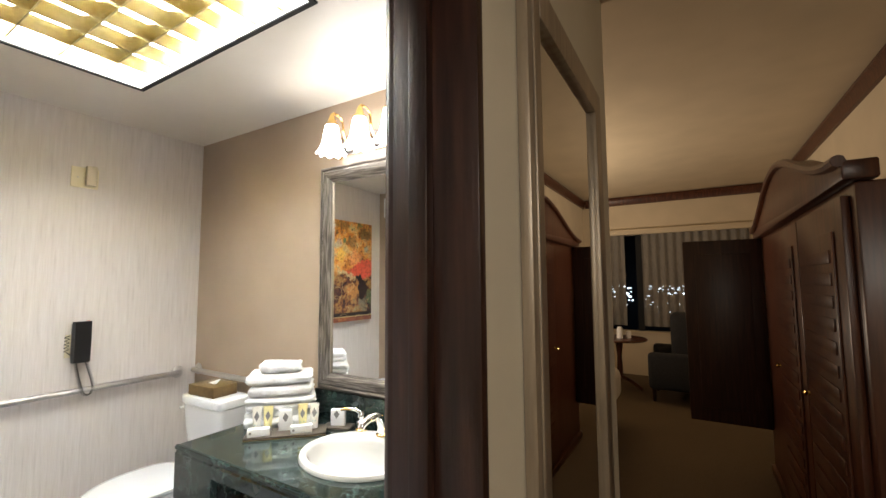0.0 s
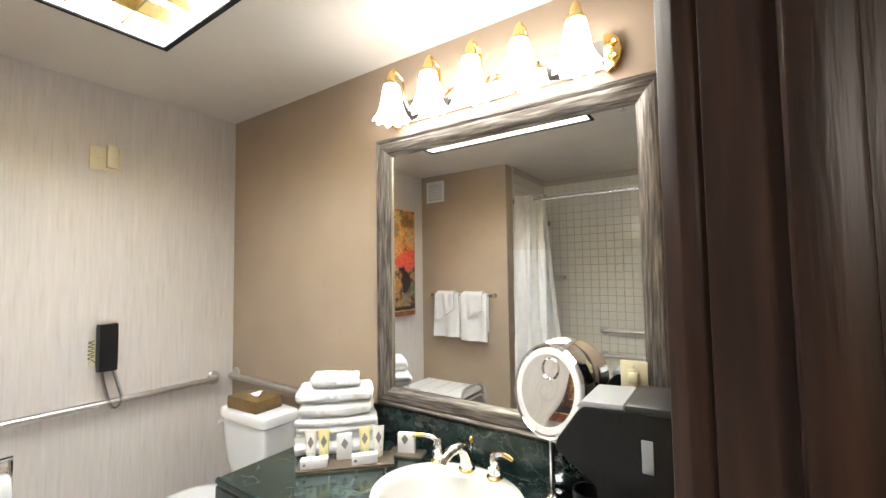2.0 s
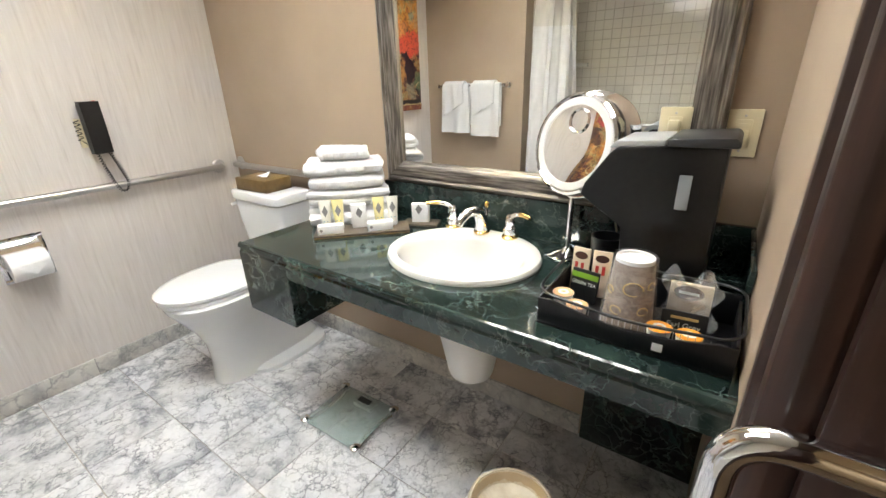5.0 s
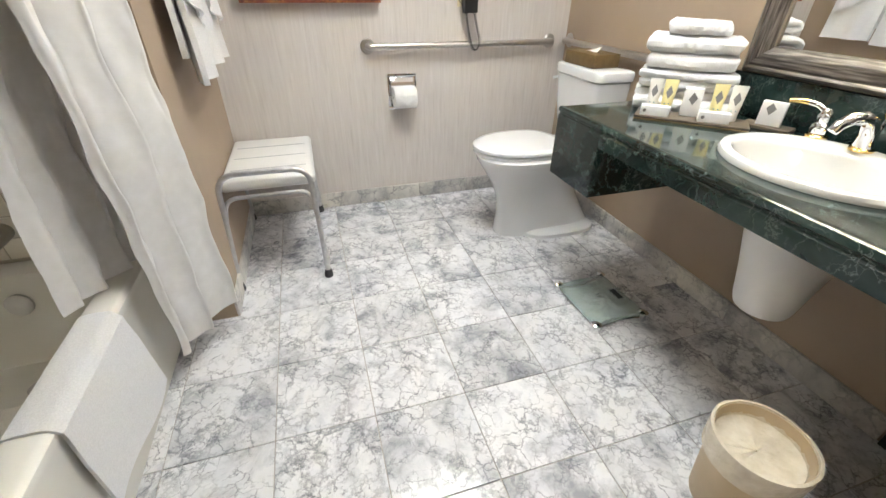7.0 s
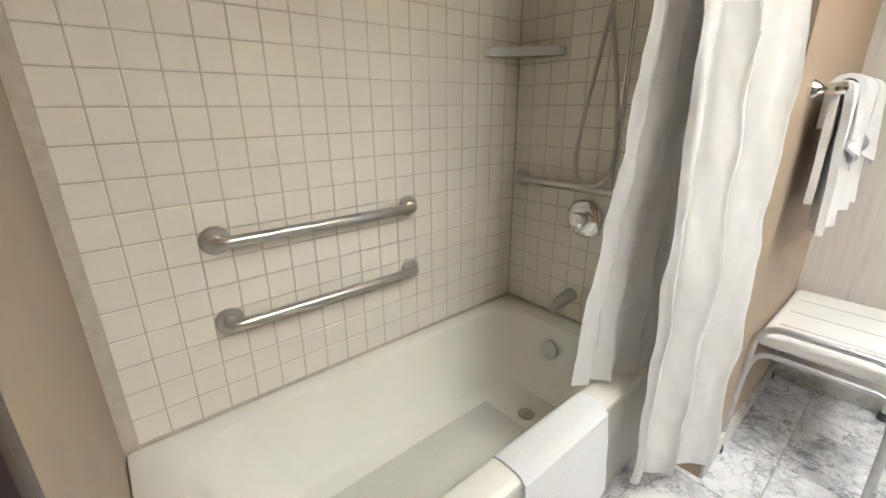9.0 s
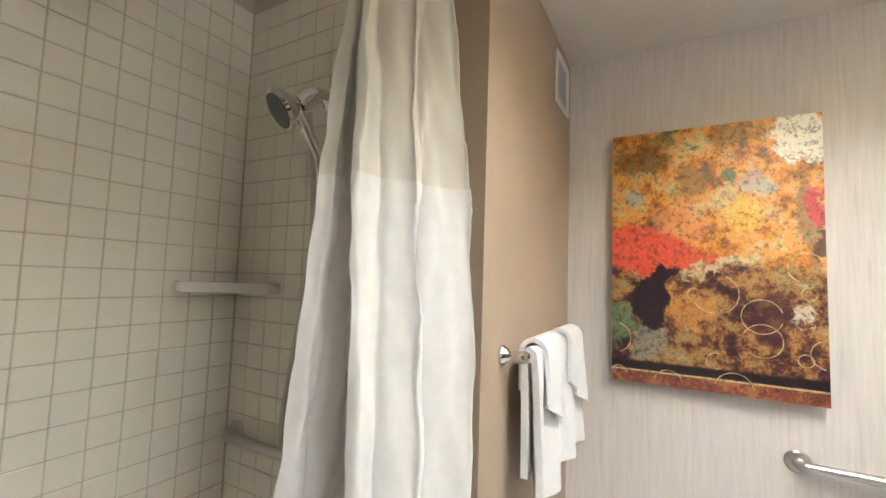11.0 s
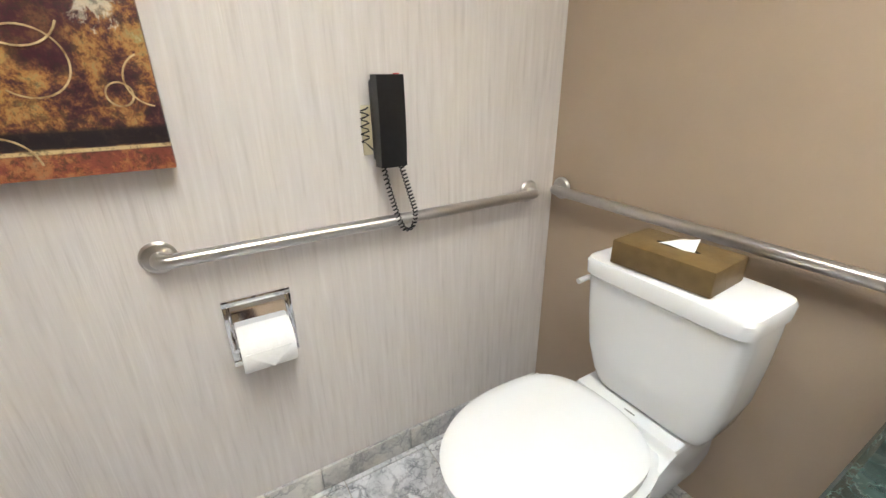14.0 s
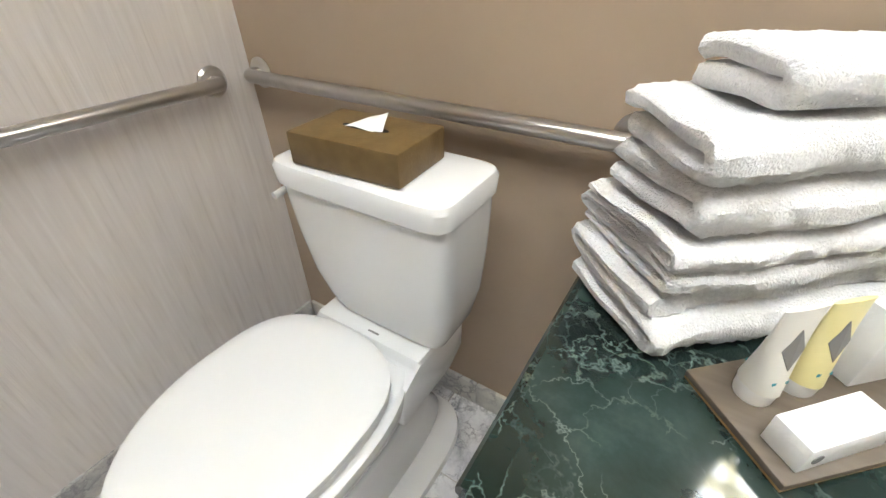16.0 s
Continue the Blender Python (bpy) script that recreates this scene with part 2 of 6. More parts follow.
LINER = speckle(material("clear_bin_liner", rough=0.25), [(0.3, (0.66, 0.58, 0.44)), (0.7, (0.80, 0.73, 0.60))], 30, bump=0.8, bump_scale=60)
NIGHT = material("night_glass", (0.004, 0.005, 0.008), 0.05)
TROFFER_LIGHT = glow("fluorescent_panel", (0.88, 0.935, 1.0), TROFFER)
SHADE_LIGHT = glow("lit_frosted_glass", (1.0, 0.98, 0.965), SCONCE)
RING_LIGHT = material("frosted_ring", (0.78, 0.77, 0.75), 0.5)
LOUVRE = speckle(material("pearl_louvre", rough=0.22, metal=1.0), [(0.3, (0.62, 0.50, 0.20)), (0.7, (0.78, 0.68, 0.38))], 9)
CITY = glow("city_lamp", (0.75, 0.9, 1.0), 7.0)
CITY_RED = glow("city_sign", (1.0, 0.2, 0.45), 5.0)
GLASS = material("greenish_glass", (0.45, 0.56, 0.52), 0.03)
shader(GLASS).inputs["Alpha"].default_value = 0.34
FILM = material("clear_wrapper", (0.92, 0.92, 0.92), 0.12)
shader(FILM).inputs["Alpha"].default_value = 0.16
LOTION = material("yellow_lotion", (0.80, 0.72, 0.36), 0.3)
LOTION_W = material("milky_lotion", (0.78, 0.76, 0.70), 0.3)
CUP = speckle(material("printed_brown_cup", rough=0.6), [(0.40, (0.17, 0.125, 0.095)), (0.48, (0.34, 0.26, 0.20)), (0.55, (0.22, 0.165, 0.125)), (0.63, (0.38, 0.30, 0.235))], 26, 3)
GOLD_INK = material("gold_ink", (0.62, 0.42, 0.16), 0.5)
TEA_BLACK = material("black_packet", (0.012, 0.012, 0.012), 0.4)
TEA_GREEN = material("green_packet", (0.22, 0.42, 0.03), 0.4)
WHITE_INK = material("white_ink", (0.8, 0.8, 0.78), 0.6)
BROWN_INK = material("brown_ink", (0.07, 0.025, 0.015), 0.6)
TEAL_INK = material("teal_ink", (0.05, 0.30, 0.36), 0.6)
RED_INK = material("red_ink", (0.55, 0.04, 0.03), 0.6)
SUGAR = material("cream_packet", (0.72, 0.60, 0.45), 0.6)
POD = material("pod_foil", (0.68, 0.42, 0.22), 0.35)
ORANGE = material("orange_foil", (0.80, 0.32, 0.03), 0.35)


def canvas_material():
    """Abstract painting: clouds of ochre, orange and teal above, coral band, dark plum and gold below."""
    m = material("painted_canvas", rough=0.45)
    tc = m.node_tree.nodes.new("ShaderNodeTexCoord")
    sep = m.node_tree.nodes.new("ShaderNodeSeparateXYZ")
    join(m, tc, "Generated", sep, "Vector")

    def noise_at(scale, detail, seed, rough=0.6, distort=0.4):
        mp = m.node_tree.nodes.new("ShaderNodeMapping")
        mp.inputs["Location"].default_value = (seed, seed * 1.7, seed * 0.6)
        join(m, tc, "Object", mp, "Vector")
        n = node(m, "ShaderNodeTexNoise", Scale=scale, Detail=detail, Roughness=rough, Distortion=distort)
        join(m, mp, "Vector", n, "Vector")
        return n

    def maths(op, a, b, clamp=False):
        n = m.node_tree.nodes.new("ShaderNodeMath")
        n.operation, n.use_clamp = op, clamp
        for k, v in enumerate((a, b)):
            if isinstance(v, (int, float)):
                n.inputs[k].default_value = v
            else:
                m.node_tree.links.new(v, n.inputs[k])
        return n.outputs[0]

    def mixed(fac, a, b):
        n = m.node_tree.nodes.new("ShaderNodeMixRGB")
        m.node_tree.links.new(fac, n.inputs["Fac"])
        for k, v in (("Color1", a), ("Color2", b)):
            if isinstance(v, tuple):
                n.inputs[k].default_value = (*v, 1)
            else:
                m.node_tree.links.new(v, n.inputs[k])
        return n.outputs[0]

    def band(value, lo, hi):
        mr = m.node_tree.nodes.new("ShaderNodeMapRange")
        mr.inputs["From Min"].default_value, mr.inputs["From Max"].default_value = lo, hi
        mr.interpolation_type = "SMOOTHSTEP"
        m.node_tree.links.new(value, mr.inputs["Value"])
        return mr.outputs[0]

    u, v = sep.outputs["Y"], sep.outputs["Z"]
    rag = maths("MULTIPLY", maths("SUBTRACT", noise_at(9, 9, 2.0, 0.72).outputs["Fac"], 0.5), 0.26)
    vv = maths("ADD", v, rag)
    uu = maths("ADD", u, maths("MULTIPLY", maths("SUBTRACT", noise_at(9, 9, 9.0, 0.72).outputs["Fac"], 0.5), 0.30))

    def blob(cu, cv, ru, rv, slant=0.0, soft=0.45):
        """Ragged oval patch at (cu, cv) of the canvas."""
        du = maths("DIVIDE", maths("SUBTRACT", uu, cu), ru)
        dv = maths("DIVIDE", maths("SUBTRACT", maths("SUBTRACT", vv, cv), maths("MULTIPLY", maths("SUBTRACT", uu, cu), slant)), rv)
        d = maths("ADD", maths("MULTIPLY", du, du), maths("MULTIPLY", dv, dv))
        return band(d, 1.0 + soft, 1.0 - soft)

    def daub(col, colour, weight, *where):
        return mixed(maths("MULTIPLY", blob(*where), weight), col, colour)

    upper = ramp(m, [(0.33, (0.10, 0.085, 0.035)), (0.40, (0.30, 0.13, 0.03)), (0.45, (0.62, 0.20, 0.035)), (0.50, (0.72, 0.34, 0.05)), (0.55, (0.70, 0.33, 0.13)), (0.60, (0.62, 0.50, 0.20)), (0.67, (0.26, 0.27, 0.20))])
    join(m, noise_at(8.5, 10, 4.0, 0.74, 0.15), "Fac", upper, "Fac")
    lower = ramp(m, [(0.40, (0.030, 0.006, 0.012)), (0.46, (0.085, 0.022, 0.024)), (0.50, (0.22, 0.085, 0.03)), (0.55, (0.42, 0.21, 0.06)), (0.61, (0.30, 0.24, 0.10)), (0.67, (0.52, 0.42, 0.24))])
    join(m, noise_at(13, 10, 6.0, 0.78, 0.15), "Fac", lower, "Fac")
    col = mixed(band(vv, 0.43, 0.49), lower.outputs["Color"], upper.outputs["Color"])
    # olive shade at the top left, green, blue and yellow dabs in the upper field
    col = daub(col, (0.13, 0.085, 0.025), 0.75, 0.18, 0.89, 0.17, 0.06)
    col = daub(col, (0.16, 0.10, 0.03), 0.6, 0.62, 0.95, 0.13, 0.05)
    col = daub(col, (0.07, 0.17, 0.07), 0.7, 0.27, 0.985, 0.07, 0.025)
    col = daub(col, (0.06, 0.20, 0.09), 0.8, 0.59, 0.79, 0.045, 0.025)
    col = daub(col, (0.33, 0.40, 0.36), 0.7, 0.12, 0.745, 0.05, 0.03)
    col = daub(col, (0.34, 0.33, 0.34), 0.55, 0.74, 0.77, 0.09, 0.035)
    col = daub(col, (0.22, 0.15, 0.07), 0.65, 0.43, 0.79, 0.09, 0.07)
    col = daub(col, (0.80, 0.50, 0.08), 0.7, 0.68, 0.66, 0.08, 0.06)
    col = daub(col, (0.60, 0.52, 0.25), 0.6, 0.60, 0.73, 0.05, 0.04)
    col = daub(col, (0.78, 0.30, 0.12), 0.6, 0.36, 0.63, 0.13, 0.07)
    col = daub(col, (0.16, 0.10, 0.06), 0.6, 0.95, 0.62, 0.05, 0.16)
    # coral field at mid height, narrowing to the right
    col = daub(col, (0.80, 0.085, 0.055), 0.92, 0.14, 0.515, 0.30, 0.085, -0.06, 0.3)
    col = daub(col, (0.74, 0.10, 0.05), 0.8, 0.44, 0.475, 0.14, 0.045)
    # pale ridge along the edge between the fields
    col = daub(col, (0.60, 0.52, 0.30), 0.8, 0.56, 0.462, 0.20, 0.022, 0.22)
    # gold, green and speckled patches in the lower field
    col = daub(col, (0.62, 0.28, 0.07), 0.75, 0.39, 0.30, 0.12, 0.085)
    col = daub(col, (0.17, 0.27, 0.13), 0.75, 0.05, 0.23, 0.075, 0.085)
    col = daub(col, (0.30, 0.31, 0.22), 0.65, 0.20, 0.15, 0.10, 0.06)
    col = daub(col, (0.06, 0.012, 0.02), 0.7, 0.78, 0.28, 0.09, 0.07)
    col = daub(col, (0.68, 0.62, 0.48), 0.7, 0.91, 0.285, 0.045, 0.025)
    # plum blot below the coral
    col = daub(col, (0.018, 0.004, 0.012), 1.0, 0.21, 0.30, 0.085, 0.115, 0.0, 0.2)
    col = daub(col, (0.018, 0.004, 0.012), 1.0, 0.24, 0.405, 0.12, 0.038, 0.30, 0.2)
    # pale blaze in the upper right corner, crimson mark at the right edge
    col = daub(col, (0.86, 0.80, 0.66), 0.97, 0.92, 0.93, 0.13, 0.10, -0.35, 0.2)
    col = daub(col, (0.60, 0.06, 0.07), 0.9, 0.985, 0.68, 0.035, 0.075)
    col = daub(col, (0.05, 0.02, 0.025), 0.8, 0.985, 0.55, 0.05, 0.04)
    # dark lower border and its fine pale line
    dark = maths("MULTIPLY", band(v, 0.050, 0.056), band(v, 0.092, 0.080))
    col = mixed(dark, col, (0.010, 0.004, 0.006))
    line = maths("MULTIPLY", band(v, 0.043, 0.046), band(v, 0.053, 0.050))
    col = mixed(line, col, (0.62, 0.48, 0.24))
    low = band(v, 0.046, 0.040)
    col = mixed(maths("MULTIPLY", low, 0.45), col, (0.42, 0.10, 0.05))
    # fine dark crackle
    crack = noise_at(55, 8, 1.0, 0.8, 0.3)
    cr = ramp(m, [(0.51, (0, 0, 0)), (0.58, (1, 1, 1))])
    join(m, crack, "Fac", cr, "Fac")
    col = mixed(maths("MULTIPLY", cr.outputs["Color"], 0.62), col, (0.035, 0.02, 0.015))
    m.node_tree.links.new(col, shader(m).inputs["Base Color"])
    bp = node(m, "ShaderNodeBump", Strength=0.2, Distance=0.002)
    join(m, crack, "Fac", bp, "Height")
    join(m, bp, "Normal", shader(m), "Normal")
    return m


CANVAS = canvas_material()

# ---- builders ----
ORIGIN = {}


def thing(name, at, label, category, group="", kind=""):
    """An empty at its base, in survey units, that parents its parts."""
    ob = new(name)
    ob.location = Vector(at) * K
    ob.empty_display_size = 0.05
    ORIGIN[ob.name] = Vector(at)
    return tagged(ob, label, category, group, kind)


def finish(name, bm, mat, at, smooth=True, flat_angle=35):
    me = bpy.data.meshes.new(name)
    bmesh.ops.recalc_face_normals(bm, faces=bm.faces)
    bmesh.ops.transform(bm, matrix=Matrix.Scale(K, 4) @ Matrix.Translation(-Vector(at)), verts=bm.verts)
    if smooth:
        limit = radians(flat_angle)
        for f in bm.faces:
            f.smooth = True
        for e in bm.edges:
            if len(e.link_faces) == 2 and e.calc_face_angle(0) > limit:
                e.smooth = False
    bm.to_mesh(me)
    bm.free()
    me.materials.append(mat)
    return me


def part(name, bm, mat, parent, label="", smooth=True):
    at = ORIGIN[parent.name]
    ob = new(name, finish(name, bm, mat, at, smooth))
    ob.parent = parent
    ORIGIN[ob.name] = at
    return tagged(ob, label)


def solid(name, bm, mat, label, category, kind="", at=None, group="", smooth=True):
    """A thing that is one mesh."""
    if at is None:
        lo = [min(v.co[k] for v in bm.verts) for k in range(3)]
        hi = [max(v.co[k] for v in bm.verts) for k in range(3)]
        at = ((lo[0] + hi[0]) / 2, (lo[1] + hi[1]) / 2, lo[2])
    ob = new(name, finish(name, bm, mat, at, smooth))
    ob.location = Vector(at) * K
    ORIGIN[ob.name] = Vector(at)
    return tagged(ob, label, category, group, kind)


def box(x0, x1, y0, y1, z0, z1, bevel=0.0, seg=2, bm=None, m=None):
    b = bmesh.new()
    r = bmesh.ops.create_cube(b, size=1.0)
    bmesh.ops.transform(b, matrix=Matrix.Translation(((x0 + x1) / 2, (y0 + y1) / 2, (z0 + z1) / 2)) @ Matrix.Diagonal((x1 - x0, y1 - y0, z1 - z0, 1)), verts=b.verts)
    if bevel:
        bmesh.ops.bevel(b, geom=list(b.edges), offset=bevel, segments=seg, profile=0.5, affect="EDGES")
    return merge(bm, b, m)


def merge(bm, b, m=None):
    if m is not None:
        bmesh.ops.transform(b, matrix=m, verts=b.verts)
    if bm is None:
        return b
    me = bpy.data.meshes.new("t")
    b.to_mesh(me)
    b.free()
    bm.from_mesh(me)
    bpy.data.meshes.remove(me)
    return bm


def loft(rings, caps=True, closed=True, bm=None):
    """Skin over rings of equal numbers of points."""
    b = bm or bmesh.new()
    rows = [[b.verts.new(p) for p in ring] for ring in rings]
    n = len(rows[0])
    for a, c in zip(rows, rows[1:]):
        for i in range(n if closed else n - 1):
            j = (i + 1) % n
            b.faces.new((a[i], a[j], c[j], c[i]))
    if caps and closed:
        b.faces.new(rows[0][::-1])
        b.faces.new(rows[-1])
    return b


def lathe(profile, at, seg=24, sx=1.0, sy=1.0, m=None, caps=True, bm=None):
    """Turned shape about z: profile of (radius, z)."""
    rings = [[(r * sx * math.cos(2 * math.pi * i / seg), r * sy * math.sin(2 * math.pi * i / seg), z) for i in range(seg)] for r, z in profile]
    b = loft(rings, caps)
    return merge(bm, b, Matrix.Translation(at) @ (m or Matrix.Identity(4)))


def rounded(points, radius, seg=5):
    """A polyline with its corners rounded."""
    pts = [Vector(p) for p in points]
    out = [pts[0]]
    for a, b, c in zip(pts, pts[1:], pts[2:]):
        d1, d2 = (a - b), (c - b)
        r = min(radius, d1.length * 0.49, d2.length * 0.49)
        p, q = b + d1.normalized() * r, b + d2.normalized() * r
        for i in range(seg + 1):
            s = i / seg
            out.append((1 - s) ** 2 * p + 2 * s * (1 - s) * b + s * s * q)
    return out + [pts[-1]]


def tube(points, radius, seg=12, bm=None, taper=None):
    """A round bar along a path."""
    pts = [Vector(p) for p in points]
    rings, n = [], None
    for i, p in enumerate(pts):
        t = (pts[min(i + 1, len(pts) - 1)] - pts[max(i - 1, 0)]).normalized()
        if n is None:
            n = t.orthogonal().normalized()
        n = (n - t * n.dot(t)).normalized()
        c = t.cross(n)
        r = radius if taper is None else radius + (taper - radius) * i / (len(pts) - 1)
        rings.append([p + (n * math.cos(2 * math.pi * k / seg) + c * math.sin(2 * math.pi * k / seg)) * r for k in range(seg)])
    return merge(bm, loft(rings))


def facing(d, up=(0, 0, 1)):
    """Turns +z towards d."""
    return Vector(d).to_track_quat("Z", "Y").to_matrix().to_4x4()


def extrude(outline, a, b, axis="y", bevel=0.0):
    """A prism with the outline in the two other axes."""
    def place(p, s):
        return {"x": (s, p[0], p[1]), "y": (p[0], s, p[1]), "z": (p[0], p[1], s)}[axis]
    m = loft([[place(p, a) for p in outline], [place(p, b) for p in outline]])
    if bevel:
        bmesh.ops.bevel(m, geom=list(m.edges), offset=bevel, segments=2, profile=0.5, affect="EDGES")
    return m


def oval(cx, cy, z, a, b, n=36, power=2.0, egg=0.0):
    out = []
    for i in range(n):
        t = 2 * math.pi * i / n
        c, s = math.cos(t), math.sin(t)
        x = a * math.copysign(abs(c) ** (2 / power), c)
        y = b * math.copysign(abs(s) ** (2 / power), s)
        out.append((cx + x * (1 + egg * s), cy + y, z))
    return out


def ribbon(path, thick, origin, n_dir, u_dir, length, seed, steps=14, wave=0.003):
    """Folded cloth: a thick strip whose section follows path (depth, height), drawn out along u."""
    pts = [Vector((p[0], p[1])) for p in path]
    half = []
    for i, p in enumerate(pts):
        t = (pts[min(i + 1, len(pts) - 1)] - pts[max(i - 1, 0)]).normalized()
        half.append(Vector((-t.y, t.x)) * thick / 2)
    o, n, u = Vector(origin), Vector(n_dir), Vector(u_dir)
    stops = [0.0, 0.006, 0.018, 0.035] + [0.05 + 0.9 * k / steps for k in range(steps + 1)] + [0.965, 0.982, 0.994, 1.0]
    rings = []
    for s in stops:
        near = min(s, 1 - s) / 0.035
        f = math.sqrt(min(1.0, 0.12 + 0.88 * near))
        section = [p + h * f for p, h in zip(pts, half)] + [p - h * f for p, h in zip(pts[::-1], half[::-1])]
        ring = []
        for p in section:
            w = noise.noise(Vector((p.x * 14 + seed, p.y * 14, s * 3 + seed))) * wave + noise.noise(Vector((p.x * 70, p.y * 70 + seed, s * 40))) * wave * 0.35
            e = noise.noise(Vector((p.x * 9, p.y * 22, seed * 3.1 + (5 if s > 0.5 else 0)))) * 0.016 * (1 - min(1.0, near * 0.3))
            ring.append(o + n * (p.x + w) + u * (s * length + e) + Vector((0, 0, max(p.y + w * 0.5, 0.0))))
        rings.append(ring)
    return loft(rings)


def sheet(func, nu, nv, thick, bm=None):
    """A cloth from func(u, v), given some thickness."""
    b = bmesh.new()
    rows = [[b.verts.new(func(i / nu, j / nv)) for j in range(nv + 1)] for i in range(nu + 1)]
    for i in range(nu):
        for j in range(nv):
            b.faces.new((rows[i][j], rows[i + 1][j], rows[i + 1][j + 1], rows[i][j + 1]))
    bmesh.ops.recalc_face_normals(b, faces=b.faces)
    b.normal_update()
    back = [[b.verts.new(v.co - v.normal * thick) for v in row] for row in rows]
    for i in range(nu):
        for j in range(nv):
            b.faces.new((back[i][j], back[i][j + 1], back[i + 1][j + 1], back[i + 1][j]))
    for i in range(nu):
        for j in (0, nv):
            b.faces.new((rows[i][j], rows[i + 1][j], back[i + 1][j], back[i][j]))
    for j in range(nv):
        for i in (0, nu):
            b.faces.new((rows[i][j], rows[i][j + 1], back[i][j + 1], back[i][j]))
    return merge(bm, b)


def words(name, body, size, m, mat, parent, squeeze=1.0):
    """Flat lettering, turned into a mesh, as a part."""
    cu = bpy.data.curves.new(name, "FONT")
    cu.body, cu.size, cu.align_x, cu.align_y, cu.extrude = body, size, "CENTER", "CENTER", 0.0004
    tmp = bpy.data.objects.new("t", cu)
    scene.collection.objects.link(tmp)
    bpy.context.view_layer.update()
    me = bpy.data.meshes.new_from_object(tmp.evaluated_get(bpy.context.evaluated_depsgraph_get()))
    bpy.data.objects.remove(tmp)
    b = bmesh.new()
    b.from_mesh(me)
    bmesh.ops.transform(b, matrix=m @ Matrix.Diagonal((squeeze, 1, 1, 1)), verts=b.verts)
    return part(name, b, mat, parent, smooth=False)


# ---- plan ----
W, N, S, TOP = -3.08, 1.595, -1.405, 2.58      # west, north, tub wall, ceiling
E, HALL = -0.45, -0.29                          # the doorway wall, bath side and hall side
DY0, DY1, DTOP = -0.42, 0.545, 2.20             # the doorway
PX, PY = -2.10, -0.465                          # corner of the partition beside the tub


def wall(name, bm, mat, label):
    return solid(name, bm, mat, label, "wall", "structure", smooth=False)


floor = wall("floor", box(W - 0.15, HALL, S - 0.15, N + 0.15, -0.12, -0.004), GROUT, "white grey-veined marble tile floor with narrow joints")
tagged(floor, "", "floor")
wall("wall_west", box(W - 0.15, W, S - 0.15, N + 0.15, -0.004, TOP), PAPER, "pale wall covered with vertical stria wallpaper")
wall("wall_north", box(W, HALL, N, N + 0.15, -0.004, TOP), TAN, "plain tan-brown painted bathroom wall")
wall("wall_partition", box(W, PX, S, PY, -0.004, TOP), TAN, "tan-brown painted partition beside the bathtub")
south = wall("wall_south", box(PX, E, S - 0.15, S - 0.003, -0.004, TOP), WALL_GROUT, "cream glazed tile wall over the bathtub")
tub_end = wall("wall_tub_end", box(PX, PX + 0.019, S - 0.002, -0.60, -0.004, TOP), WALL_GROUT, "cream glazed tile wall at the tap end")
wall("wall_tub_foot", box(-0.525, E, S - 0.002, -0.56, -0.004, TOP), TAN, "tan painted wall at the foot of the tub")
b = box(E, HALL, DY1, N, -0.004, TOP)
box(E, HALL, S - 0.015, DY0, -0.004, TOP, bm=b)
box(E, HALL, DY0, DY1, DTOP, TOP, bm=b)
wall("wall_door", b, TAN, "tan painted bathroom wall with the doorway")
b = box(HALL + 0.001, HALL + 0.008, DY1, N + 0.15, -0.004, 2.75)
box(HALL + 0.001, HALL + 0.008, -1.6, DY0, -0.004, 2.75, bm=b)
box(HALL + 0.001, HALL + 0.008, DY0, DY1, DTOP, 2.75, bm=b)
wall("wall_hall", b, HALL_WALL, "cream painted hallway wall beside the bathroom door")
# the ceiling with the opening for the light
LX0, LX1, LY0, LY1 = -2.43, -1.13, 0.235, 0.915
b = box(W - 0.15, LX0, S - 0.15, N + 0.15, TOP, TOP + 0.12)
box(LX1, HALL, S - 0.15, N + 0.15, TOP, TOP + 0.12, bm=b)
box(LX0, LX1, S - 0.15, LY0, TOP, TOP + 0.12, bm=b)
box(LX0, LX1, LY1, N + 0.15, TOP, TOP + 0.12, bm=b)
tagged(wall("ceiling", b, CEIL, "smooth pale painted bathroom ceiling"), "", "ceiling")

# marble skirting in lengths
skirt = thing("baseboard", (W, N, 0), "grey and white marble skirting along the walls", "baseboard", kind="structure")
SK = 0.098
x = W + 0.012
for length in (0.42, 0.33, 0.50, 0.36, 0.61):
    part("skirting_piece", box(x, min(x + length - 0.003, -0.86), N - 0.013, N, 0, SK, 0.003), SKIRT, skirt)
    x += length
y = N - 0.014
for length in (0.33, 0.30, 0.34, 0.62, 0.46):
    part("skirting_piece", box(W, W + 0.012, max(y - length + 0.003, PY), y, 0, SK, 0.003), SKIRT, skirt)
    y -= length
part("skirting_piece", box(W + 0.013, PX, PY, PY + 0.012, 0, SK, 0.003), SKIRT, skirt)

